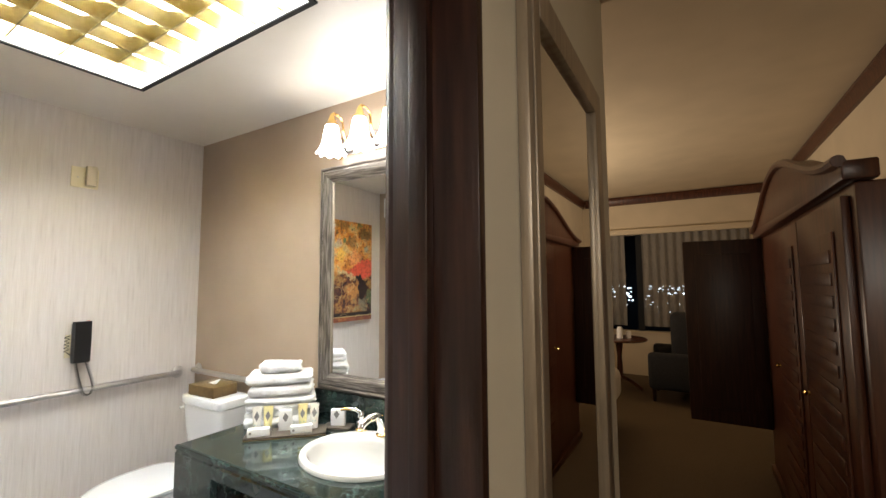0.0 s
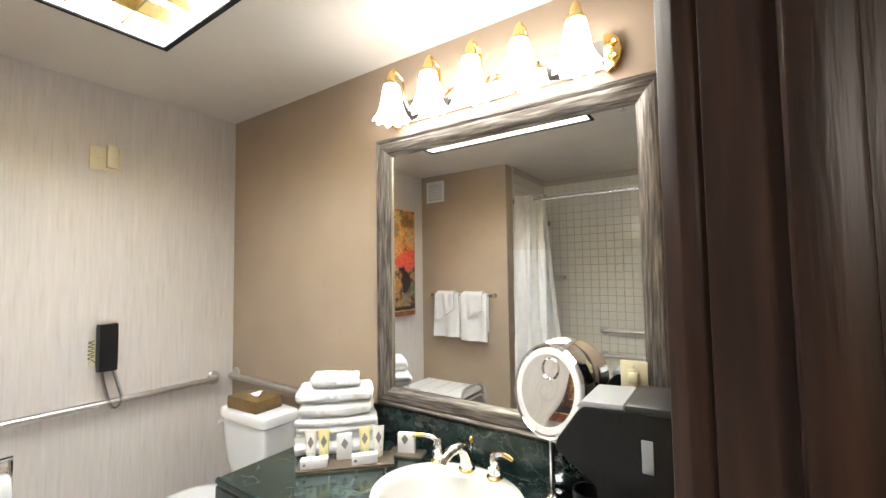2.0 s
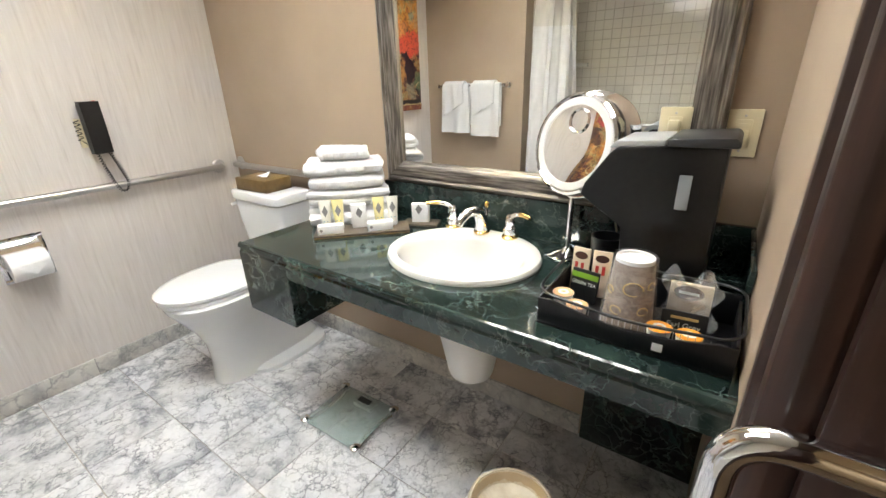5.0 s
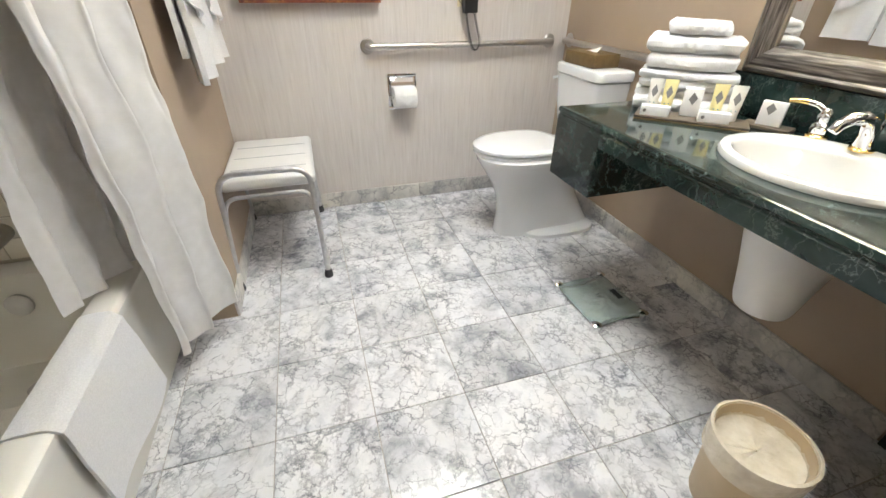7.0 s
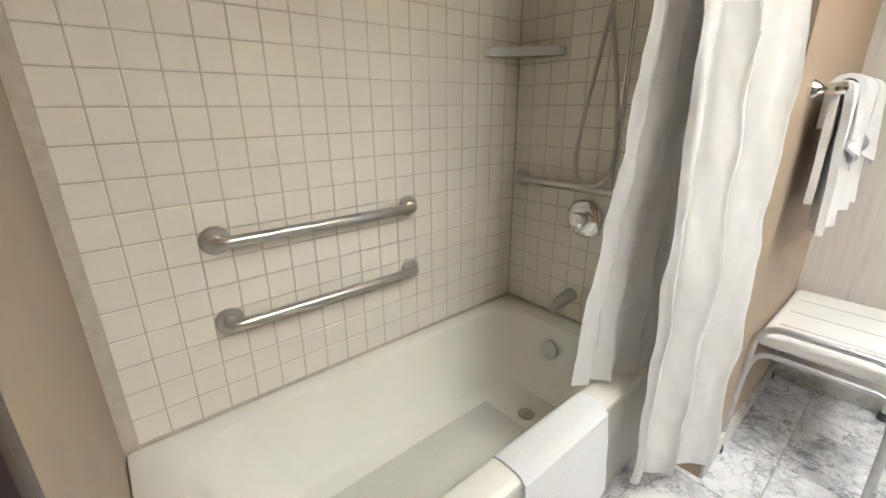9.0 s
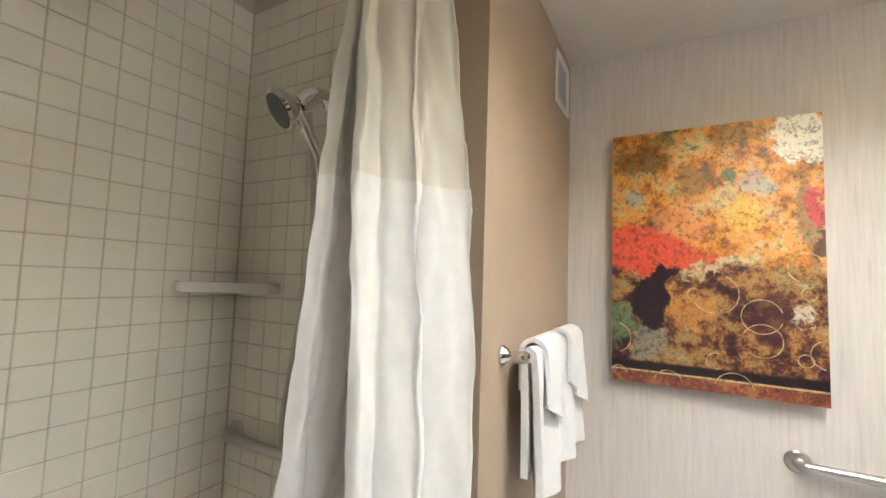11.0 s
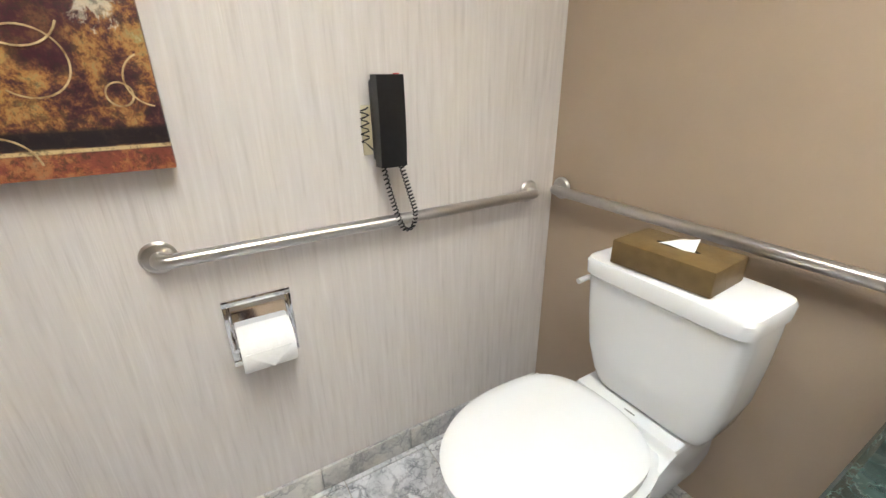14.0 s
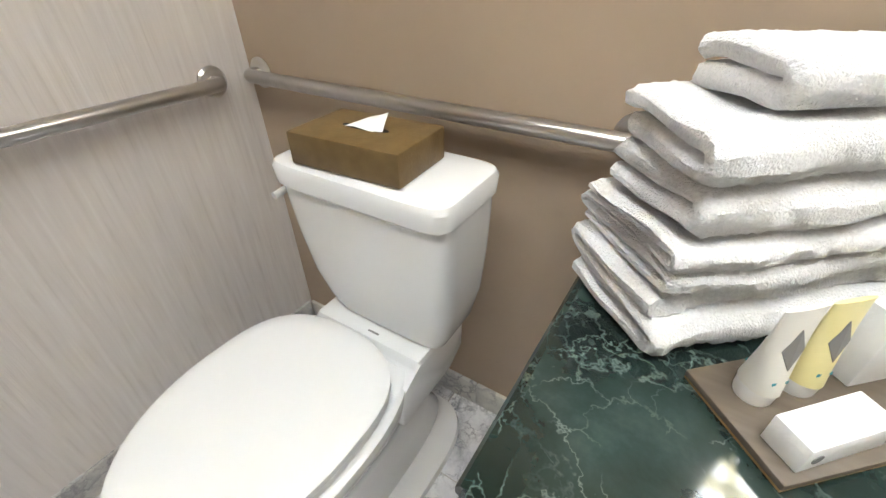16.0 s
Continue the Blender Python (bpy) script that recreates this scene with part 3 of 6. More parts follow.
# ---- doorway trim ----
door = thing("door_1", (E, DY1, 0), "dark-stained wooden door frame with moulded casing", "door frame", kind="structure")
for side, yj in ((1, DY1), (-1, DY0)):
    part("jamb", box(E - 0.004, HALL + 0.010, min(yj, yj - side * 0.022), max(yj, yj - side * 0.022), 0, DTOP, 0.002), DARKWOOD, door)
    ys = sorted((yj - side * 0.0225, yj - side * 0.045))
    part("door_stop", box(-0.405, -0.365, ys[0], ys[1], 0, DTOP - 0.023, 0.004), DARKWOOD, door)
    o = [(E, yj - side * 0.012), (E - 0.022, yj - side * 0.012), (E - 0.036, yj - side * 0.004), (E - 0.036, yj + side * 0.018), (E - 0.022, yj + side * 0.026), (E - 0.022, yj + side * 0.062), (E - 0.036, yj + side * 0.068), (E - 0.036, yj + side * 0.085), (E, yj + side * 0.09)]
    part("casing", extrude(o, 0, DTOP + 0.08, "z", 0.0015), DARKWOOD, door)
part("side_pilaster", box(-0.532, E - 0.001, -0.60, -0.548, 0, DTOP + 0.08, 0.006), DARKWOOD, door)
part("head_jamb", box(E - 0.004, HALL + 0.010, DY0 + 0.022, DY1 - 0.022, DTOP - 0.022, DTOP, 0.002), DARKWOOD, door)
for xa, xb in ((E - 0.034, E),):
    part("head_casing", box(xa, xb, DY0 + 0.012, DY1 - 0.012, DTOP + 0.001, DTOP + 0.08, 0.004), DARKWOOD, door)
b = box(-0.443, -0.415, DY0 + 0.0225, DY0 + 0.026, 1.13, 1.25, 0.001)
strike = part("strike_plate", b, PLASTIC_B, door, "black metal strike plate")
part("screw", lathe([(0.0, 0.0), (0.006, 0.0), (0.006, 0.002), (0.0, 0.003)], (-0.429, DY0 + 0.0262, 1.15), 10, m=facing((0, 1, 0)), caps=False), CHROME, strike)
# chrome pull on the jamb
grip = rounded([(-0.403, 0.512, 1.135), (-0.502, 0.512, 1.135), (-0.502, 0.512, 0.885), (-0.403, 0.512, 0.885)], 0.045, 8)
b = tube(grip, 0.0125, 14)
part("door_pull", b, CHROME, door, "polished chrome D-shaped pull")

# ---- ceiling light ----
lamp = thing("ceiling_light", (-1.78, 0.575, TOP - 0.006), "recessed fluorescent ceiling light with pearl cell louvre, lit", "ceiling light")
b = box(LX0 - 0.012, LX1 + 0.012, LY0 - 0.012, LY0 + 0.008, TOP - 0.008, TOP - 0.001)
box(LX0 - 0.012, LX1 + 0.012, LY1 - 0.008, LY1 + 0.012, TOP - 0.008, TOP - 0.001, bm=b)
box(LX0 - 0.012, LX0 + 0.008, LY0 + 0.009, LY1 - 0.009, TOP - 0.008, TOP - 0.001, bm=b)
box(LX1 - 0.008, LX1 + 0.012, LY0 + 0.009, LY1 - 0.009, TOP - 0.008, TOP - 0.001, bm=b)
part("frame", b, SLOT, lamp, "thin black frame")
part("diffuser", box(LX0, LX1, LY0, LY1, TOP + 0.085, TOP + 0.095), TROFFER_LIGHT, lamp, "glowing white panel")
for i in range(1, 8):
    xx = LX0 + (LX1 - LX0) * i / 8
    part("louvre_blade", extrude([(xx - 0.023, TOP + 0.075), (xx - 0.009, TOP + 0.040), (xx - 0.003, TOP + 0.016), (xx + 0.003, TOP + 0.016), (xx + 0.009, TOP + 0.040), (xx + 0.023, TOP + 0.075)], LY0 + 0.001, LY1 - 0.001, "y"), LOUVRE, lamp)
for j in range(1, 4):
    yy = LY0 + (LY1 - LY0) * j / 4
    part("louvre_blade", extrude([(yy - 0.023, TOP + 0.076), (yy - 0.009, TOP + 0.039), (yy - 0.003, TOP + 0.014), (yy + 0.003, TOP + 0.014), (yy + 0.009, TOP + 0.039), (yy + 0.023, TOP + 0.076)], LX0 + 0.001, LX1 - 0.001, "x"), LOUVRE, lamp)

spr = thing("sprinkler", (-0.91, 0.39, TOP), "small chrome ceiling sprinkler head", "sprinkler")
part("escutcheon", lathe([(0.0, 0.0), (0.04, 0.0), (0.036, -0.008), (0.012, -0.012), (0.0, -0.012)], (-0.91, 0.39, TOP - 0.001), 20, caps=False), CHROME, spr)
part("deflector", lathe([(0.006, -0.01), (0.006, -0.04), (0.018, -0.042), (0.018, -0.046), (0.0, -0.047)], (-0.91, 0.39, TOP - 0.001), 14, caps=False), CHROME, spr)

# ---- vanity ----
CX0, CX1, CY, CZ = -2.045, E, 0.965, 0.83
SINK = (-1.235, 1.30)
# counter slab with the basin's hole: an outline round the slab joined to an oval
def slab():
    b = bmesh.new()
    n = 48
    inner = oval(SINK[0], SINK[1], 0, 0.235, 0.185, n)
    x0, x1, y0, y1 = CX0 + 0.012, CX1, CY + 0.012, N
    outer = []
    for p in inner:
        dx, dy = p[0] - SINK[0], p[1] - SINK[1]
        k = min(((x1 - SINK[0]) / dx if dx > 0 else (x0 - SINK[0]) / dx) if abs(dx) > 1e-9 else 1e9, ((y1 - SINK[1]) / dy if dy > 0 else (y0 - SINK[1]) / dy) if abs(dy) > 1e-9 else 1e9)
        outer.append((SINK[0] + dx * k, SINK[1] + dy * k))
    for cx, cy in ((x0, y0), (x1, y0), (x0, y1), (x1, y1)):
        i = min(range(n), key=lambda q: (outer[q][0] - cx) ** 2 + (outer[q][1] - cy) ** 2)
        outer[i] = (cx, cy)
    rings = [[(*p, CZ) for p in outer], [(p[0], p[1], CZ) for p in inner], [(p[0], p[1], CZ - 0.035) for p in inner], [(*p, CZ - 0.035) for p in outer]]
    return loft(rings + [rings[0]], caps=False)

counter = thing("vanity_counter", (-1.25, 1.28, 0.5), "dark green veined marble vanity counter with moulded edge", "counter")
b = slab()
bmesh.ops.remove_doubles(b, verts=b.verts, dist=0.0001)
part("countertop", b, GREEN, counter, smooth=False)
edge = [(CY + 0.012, CZ), (CY + 0.004, CZ - 0.002), (CY - 0.001, CZ - 0.008), (CY - 0.002, CZ - 0.018), (CY + 0.006, CZ - 0.024), (CY + 0.006, CZ - 0.030), (CY, CZ - 0.036), (CY, CZ - 0.085), (CY + 0.03, CZ - 0.085), (CY + 0.03, CZ - 0.036), (CY + 0.012, CZ - 0.036)]
part("front_edge", extrude(edge, CX0 + 0.29, CX1 - 0.001, "x"), GREEN, counter)
edge2 = edge[:7] + [(CY, 0.545), (CY + 0.03, 0.545), (CY + 0.03, CZ - 0.036), (CY + 0.012, CZ - 0.036)]
part("front_panel", extrude(edge2, CX0, CX0 + 0.289, "x"), GREEN, counter)
sidee = [(CX0 + 0.012, CZ), (CX0 + 0.004, CZ - 0.002), (CX0 - 0.001, CZ - 0.008), (CX0 - 0.001, CZ - 0.018), (CX0 + 0.006, CZ - 0.024), (CX0 + 0.006, CZ - 0.030), (CX0, CZ - 0.036), (CX0, 0.545), (CX0 + 0.03, 0.545), (CX0 + 0.03, CZ - 0.036), (CX0 + 0.012, CZ - 0.036)]
part("end_panel", extrude(sidee, CY + 0.031, N - 0.001, "y"), GREEN, counter)
part("inner_panel", box(CX0 + 0.262, CX0 + 0.289, CY + 0.031, N - 0.001, 0.545, CZ - 0.037), GREEN, counter)
part("backsplash", box(CX0 + 0.225, CX1 - 0.001, N - 0.024, N - 0.001, CZ + 0.001, 0.978, 0.003), GREEN, counter)
for y0, y1, z0, z1 in ((1.46, 1.568, CZ + 0.001, 0.90), (1.46, 1.568, 0.902, 0.978), (1.35, 1.458, CZ + 0.001, 0.90), (1.35, 1.458, 0.902, 0.978), (1.24, 1.348, CZ + 0.001, 0.90), (1.24, 1.348, 0.902, 0.978)):
    part("side_tile", box(E - 0.014, E - 0.001, y0, y1, z0, z1, 0.003), GREEN, counter)
part("wall_panel", box(-0.85, E - 0.001, N - 0.022, N - 0.001, 0.001, CZ - 0.037, 0.002), GREEN, counter)

# basin
basin = thing("basin", (*SINK, CZ), "oval off-white china drop-in basin", "sink")
prof = [(1.0, 0.0), (1.005, 0.008), (0.985, 0.018), (0.93, 0.022), (0.86, 0.019), (0.82, 0.010), (0.80, -0.006), (0.76, -0.035), (0.68, -0.080), (0.55, -0.115), (0.35, -0.135), (0.10, -0.142)]
rings = []
for k, (f, z) in enumerate(prof):
    inner = min(1.0, max(0.0, (0.95 - f) / 0.15))
    rings.append(oval(SINK[0], SINK[1] - 0.022 * inner, CZ + 0.001 + z, 0.268 * f, 0.232 * f - 0.020 * inner * f, 48))
outer = [oval(SINK[0], SINK[1] - 0.022, CZ + 0.001 + z, 0.268 * f, 0.232 * f, 48) for f, z in ((0.16, -0.16), (0.45, -0.155), (0.66, -0.12), (0.80, -0.05), (0.84, -0.006), (0.86, 0.0))]
b = loft(rings, caps=False)
bb = loft([rings[-1]] + outer + [rings[0]], caps=False)
merge(b, bb)
bmesh.ops.remove_doubles(b, verts=b.verts, dist=0.0002)
part("bowl", b, BISQUE, basin)
part("drain", lathe([(0.0, 0.0), (0.032, 0.0), (0.034, 0.004), (0.026, 0.006), (0.0, 0.004)], (SINK[0], SINK[1] - 0.022, CZ - 0.142), 20, caps=False), BRASS, basin, "brass drain ring")
# shroud round the trap below
solid("trap_cover", lathe([(0.150, 0.66), (0.140, 0.60), (0.108, 0.45), (0.088, 0.34), (0.080, 0.315), (0.062, 0.305), (0.0, 0.303)], (SINK[0] + 0.02, SINK[1] + 0.02, 0.035), 28, caps=False), PLASTIC_W, "white plastic cover under the basin", "pipe cover")

# faucet set
faucet = thing("faucet", (-1.267, 1.487, CZ + 0.02), "chrome basin tap with two brass-tipped lever handles", "faucet")
FZ = CZ + 0.020
def escutcheon(x, y, name="base_ring"):
    return part(name, lathe([(0.0, 0.0), (0.030, 0.0), (0.031, 0.006), (0.027, 0.011), (0.022, 0.013), (0.0, 0.013)], (x, y, FZ), 24, caps=False), BRASS, faucet, "polished brass ring")
escutcheon(-1.267, 1.487)
part("spout", tube([(-1.267, 1.487, FZ + 0.012), (-1.267, 1.483, FZ + 0.05), (-1.27, 1.465, FZ + 0.082), (-1.275, 1.44, FZ + 0.094), (-1.282, 1.405, FZ + 0.092), (-1.288, 1.375, FZ + 0.075), (-1.290, 1.365, FZ + 0.058)], 0.025, 16, taper=0.014), CHROME, faucet)
lift = part("lift_rod", tube([(-1.262, 1.515, FZ + 0.01), (-1.262, 1.515, FZ + 0.09)], 0.004, 8), CHROME, faucet)
part("knob", lathe([(0.0, 0.0), (0.006, 0.002), (0.010, 0.012), (0.007, 0.022), (0.003, 0.026), (0.0, 0.027)], (-1.262, 1.515, FZ + 0.088), 14, caps=False), BRASS, lift, "brass knob")
for hx, d in ((-1.395, (-0.80, -0.45)), (-1.150, (0.80, -0.35))):
    escutcheon(hx, 1.487)
    handle = part("handle", lathe([(0.022, 0.012), (0.026, 0.025), (0.024, 0.040), (0.016, 0.048), (0.018, 0.054), (0.021, 0.064), (0.016, 0.080), (0.010, 0.088), (0.0, 0.090)], (hx, 1.487, FZ), 22, caps=False), CHROME, faucet)
    part("lever", tube([(hx, 1.487, FZ + 0.075), (hx + d[0] * 0.03, 1.487 + d[1] * 0.03, FZ + 0.093), (hx + d[0] * 0.06, 1.487 + d[1] * 0.06, FZ + 0.098)], 0.010, 12, taper=0.008), CHROME, handle)
    part("lever_tip", tube([(hx + d[0] * 0.058, 1.487 + d[1] * 0.058, FZ + 0.098), (hx + d[0] * 0.075, 1.487 + d[1] * 0.075, FZ + 0.099), (hx + d[0] * 0.095, 1.487 + d[1] * 0.095, FZ + 0.098), (hx + d[0] * 0.112, 1.487 + d[1] * 0.112, FZ + 0.096)], 0.009, 12, taper=0.007), BRASS, handle, "brass lever tip")

# wall mirror
MX0, MX1, MZ0, MZ1 = -1.79, -0.572, 0.984, 2.206
mirror = thing("wall_mirror", (-1.18, N, MZ0), "large wall mirror in a wide brushed pewter frame", "mirror")
FW = 0.088
prof = [(0.0, 0.004), (0.0, 0.032), (0.012, 0.040), (0.022, 0.034), (0.030, 0.040), (0.055, 0.038), (0.072, 0.028), (0.078, 0.022), (FW, 0.018), (FW, 0.004)]
def frame_side(p0, p1, inward):
    """One mitred frame length from p0 to p1 on the wall, section running inward."""
    a, c, i = Vector(p0), Vector(p1), Vector(inward)
    d = (c - a).normalized()
    r0 = [a + (i + d) * s + Vector((0, -h, 0)) for s, h in prof]
    r1 = [c + (i - d) * s + Vector((0, -h, 0)) for s, h in prof]
    return loft([r0, r1])
cor = [(MX0, N, MZ0), (MX1, N, MZ0), (MX1, N, MZ1), (MX0, N, MZ1)]
for k, inward in enumerate(((0, 0, 1), (-1, 0, 0), (0, 0, -1), (1, 0, 0))):
    part("frame_side", frame_side(cor[k], cor[(k + 1) % 4], inward), FRAME if k % 2 == 0 else FRAME_V, mirror)
part("bead", tube([(MX0 + FW, N - 0.021, MZ0 + FW), (MX0 + FW, N - 0.021, MZ1 - FW)], 0.004, 8), SILVERWOOD, mirror)
part("glass", box(MX0 + FW - 0.006, MX1 - FW + 0.006, N - 0.016, N - 0.003, MZ0 + FW - 0.006, MZ1 - FW + 0.006), MIRROR, mirror, "clear mirror glass")
# outlet plate standing on the glass
def wall_plate(name, label, x0, x1, z0, z1, y, kindof):
    t = thing(name, ((x0 + x1) / 2, y, z0), label, "switch" if kindof == "rocker" else "outlet")
    part("plate", box(x0, x1, y - 0.008, y, z0, z1, 0.003), PLASTIC_I, t)
    cx, cz = (x0 + x1) / 2, (z0 + z1) / 2
    for dz in (-0.045, 0.045):
        part("screw", lathe([(0.0, 0.0), (0.0035, 0.0), (0.003, 0.0015), (0.0, 0.002)], (cx, y - 0.0082, cz + dz), 8, m=facing((0, -1, 0)), caps=False), STEEL, t)
    if kindof == "rocker":
        part("bezel", box(cx - 0.018, cx + 0.018, y - 0.011, y - 0.0081, cz - 0.036, cz + 0.036, 0.001), PLASTIC_I, t)
        part("rocker", box(cx - 0.013, cx + 0.013, y - 0.015, y - 0.0112, cz - 0.030, cz + 0.008, 0.002), PLASTIC_I, t)
        part("slider", box(cx - 0.013, cx + 0.013, y - 0.013, y - 0.0112, cz + 0.014, cz + 0.026, 0.001), PLASTIC_I, t)
    else:
        part("receptacle", box(cx - 0.018, cx + 0.018, y - 0.012, y - 0.0081, cz - 0.036, cz + 0.036, 0.003), PLASTIC_I, t)
        part("plug", box(cx - 0.014, cx + 0.014, y - 0.034, y - 0.0122, cz - 0.004, cz + 0.028, 0.006), PLASTIC_I, t)
        part("test_button", box(cx - 0.006, cx + 0.006, y - 0.015, y - 0.0122, cz - 0.030, cz - 0.018, 0.001), RED_INK, t, "red test button")
    return t
wall_plate("dimmer_switch", "ivory plastic dimmer switch on tan wall", -0.572, -0.496, 1.166, 1.288, N - 0.001, "rocker")
wall_plate("outlet", "ivory plastic outlet set in the mirror", -0.735, -0.655, 1.172, 1.294, N - 0.017, "outlet")

# vanity lights
sconce = thing("vanity_light", (-1.2, N, 2.30), "polished brass bar with five lit frosted bell shades", "wall lamp")
part("backplate", box(-1.66, -0.745, N - 0.022, N - 0.001, 2.262, 2.362, 0.006), CHROME, sconce, "mirrored brass back plate")
for xe, sgn in ((-1.665, -1), (-0.74, 1)):
    o = [(xe - sgn * 0.01, 2.255)]
    for k in range(13):
        a = -math.pi / 2 + math.pi * k / 12
        r = 0.060 + 0.006 * math.cos(k * math.pi)
        o.append((xe + sgn * r * 0.75 * math.cos(a), 2.312 + r * math.sin(a) * 1.05))
    o.append((xe - sgn * 0.01, 2.37))
    end = part("end_scroll", extrude(o, N - 0.030, N - 0.001, "y", 0.003), BRASS, sconce, "scrolled brass end piece")
    for cz in (2.288, 2.336):
        part("scroll", tube([(xe + sgn * 0.016 + 0.014 * math.cos(q) * (1 - q / 14), N - 0.033, cz + 0.014 * math.sin(q) * (1 - q / 14)) for q in [i * 0.5 for i in range(20)]], 0.004, 8), BRASS, end)
for i in range(5):
    x = -1.60 + 0.1975 * i
    arm = rounded([(x, N - 0.022, 2.33), (x, N - 0.045, 2.36), (x, N - 0.060, 2.455), (x, N - 0.135, 2.465), (x, N - 0.135, 2.41)], 0.05, 6)
    part("arm", tube(arm, 0.006, 10), BRASS, sconce)
    part("gallery", lathe([(0.006, 2.452), (0.012, 2.445), (0.020, 2.420), (0.026, 2.402), (0.034, 2.396), (0.034, 2.388), (0.0, 2.388)], (x, N - 0.135, 0), 20, caps=False), BRASS, sconce, "brass shade holder")
    rings = []
    for r, z in ((0.030, 2.390), (0.036, 2.375), (0.041, 2.345), (0.045, 2.315), (0.052, 2.285), (0.064, 2.258), (0.078, 2.240)):
        ruffle = max(0.0, (2.30 - z) / 0.06)
        rings.append([((r + 0.005 * ruffle * math.cos(10 * t)) * math.cos(t) + x, (r + 0.005 * ruffle * math.cos(10 * t)) * math.sin(t) + N - 0.135, z - 0.006 * ruffle * math.cos(10 * t)) for t in [2 * math.pi * k / 60 for k in range(60)]])
    part("shade", loft(rings, caps=False), SHADE_LIGHT, sconce, "glowing frosted glass bell shade")

# folded towels, angled on the counter
UD, ND = Vector((0.72, 0.69, 0)).normalized(), Vector((-0.69, 0.72, 0)).normalized()
def fold(z0, depth, layers, gap, thick, turn):
    """Section of a folded towel: layers stacked, joined by rounded turns at the front and back."""
    pts = []
    for k in range(layers):
        z = z0 + thick / 2 + k * (thick + gap)
        a, c = (depth - thick, thick * 0.8) if k % 2 == 0 else (thick * 0.8, depth - thick)
        for s in range(7):
            q = s / 6
            pts.append((a + (c - a) * q, z + 0.002 * math.sin(q * 6 + turn)))
        if k < layers - 1:
            sgn = -1 if k % 2 == 0 else 1
            for s in range(1, 5):
                t = math.pi * s / 5
                pts.append((c + sgn * math.sin(t) * (thick + gap) * 0.55, z + (1 - math.cos(t)) / 2 * (thick + gap)))
    return pts
base = Vector((-1.933, 1.218, CZ + 0.001))
z = 0.0
for k, (depth, layers, thick, gap, du, dn, length) in enumerate(((0.198, 3, 0.0246, 0.002, 0.0, 0.0, 0.340), (0.194, 4, 0.0160, 0.001, 0.008, 0.006, 0.325), (0.175, 2, 0.027, 0.002, 0.02, 0.010, 0.300), (0.172, 2, 0.028, 0.002, 0.015, 0.012, 0.305), (0.140, 2, 0.023, 0.002, 0.065, 0.018, 0.20))):
    h = layers * thick + (layers - 1) * gap
    b = ribbon(fold(0.0, depth, layers, gap, thick, k), thick * 0.96, base + UD * du + ND * dn + Vector((0, 0, z + 0.0005)), ND, UD, length, k * 5.3 + 1, 48, 0.010)
    solid("folded_towel", b, TERRY, ["thick folded white terry bath towel at the bottom of the stack", "folded white terry bath towel in the stack", "folded white terry hand towel in the stack", "folded white terry hand towel near the top of the stack", "small folded white washcloth on top of the stack"][k], "towel", group="stack of folded towels on the counter")
    z += h + 0.002

# amenity board with toiletries
def on_board(u, n, z=0.0):
    return Vector((-1.805, 1.135, CZ + 0.001)) + UD * u + ND * n + Vector((0, 0, z))
def turned(at, ang=0.0):
    return Matrix.Translation(at) @ Matrix.Rotation(math.atan2(UD.y, UD.x) + ang, 4, "Z")
board = thing("amenity_board", on_board(0.19, 0.06), "brown rectangular board holding hotel toiletries", "tray")
part("top", box(0, 0.37, 0, 0.125, 0.003, 0.012, 0.002, m=turned(on_board(0, 0))), BOARD, board)
part("edge", box(0.001, 0.369, 0.001, 0.124, 0, 0.003, m=turned(on_board(0, 0))), BOARD_EDGE, board, "raw wood edge")
def bottle(u, mat, label):
    t = thing("toiletry_tube", on_board(u, 0.085, 0.012), label, "bottle", "toiletries on the board")
    m = turned(on_board(u, 0.085, 0.0122))
    part("cap", merge(None, lathe([(0.0, 0.0), (0.017, 0.0), (0.018, 0.004), (0.018, 0.018), (0.0, 0.018)], (0, 0, 0), 18, caps=False), m), PLASTIC_W, t)
    rings = [oval(0, 0, 0.018 + 0.10 * s, 0.0175 + 0.006 * s, 0.0175 * (1 - s) + 0.0025, 20) for s in (0.0, 0.15, 0.4, 0.7, 0.9, 1.0)]
    part("tube_body", merge(None, loft(rings), m), mat, t)
    for side in (-1, 1):
        def skin(x, z, lift):
            q = (z - 0.018) / 0.10
            flat = math.sqrt(max(0.0, 1 - (x / (0.0175 + 0.006 * q)) ** 2))
            return m @ Vector((x, side * ((0.0175 * (1 - q) + 0.0025) * flat + lift), z))
        outline = [(0, 0.052), (0.012, 0.074), (0, 0.098), (-0.012, 0.074)]
        part("emblem", loft([[skin(x, z, 0.0002) for x, z in outline], [skin(x, z, 0.0010) for x, z in outline]]), CARD_G, t, "grey diamond emblem")
        bars = [(-0.009, 0.034), (0.009, 0.034), (0.009, 0.037), (-0.009, 0.037)]
        part("print_bar", loft([[skin(x, z, 0.0008) for x, z in bars], [skin(x, z, 0.0014) for x, z in bars]]), TEAL_INK, t, "teal printed line")
    return t
for u, mat, label in ((0.045, LOTION_W, "clear toiletry tube with milky lotion"), (0.095, LOTION, "clear toiletry tube with yellow shampoo"), (0.255, LOTION, "clear toiletry tube with yellow gel"), (0.310, LOTION_W, "clear toiletry tube with pale conditioner")):
    bottle(u, mat, label)
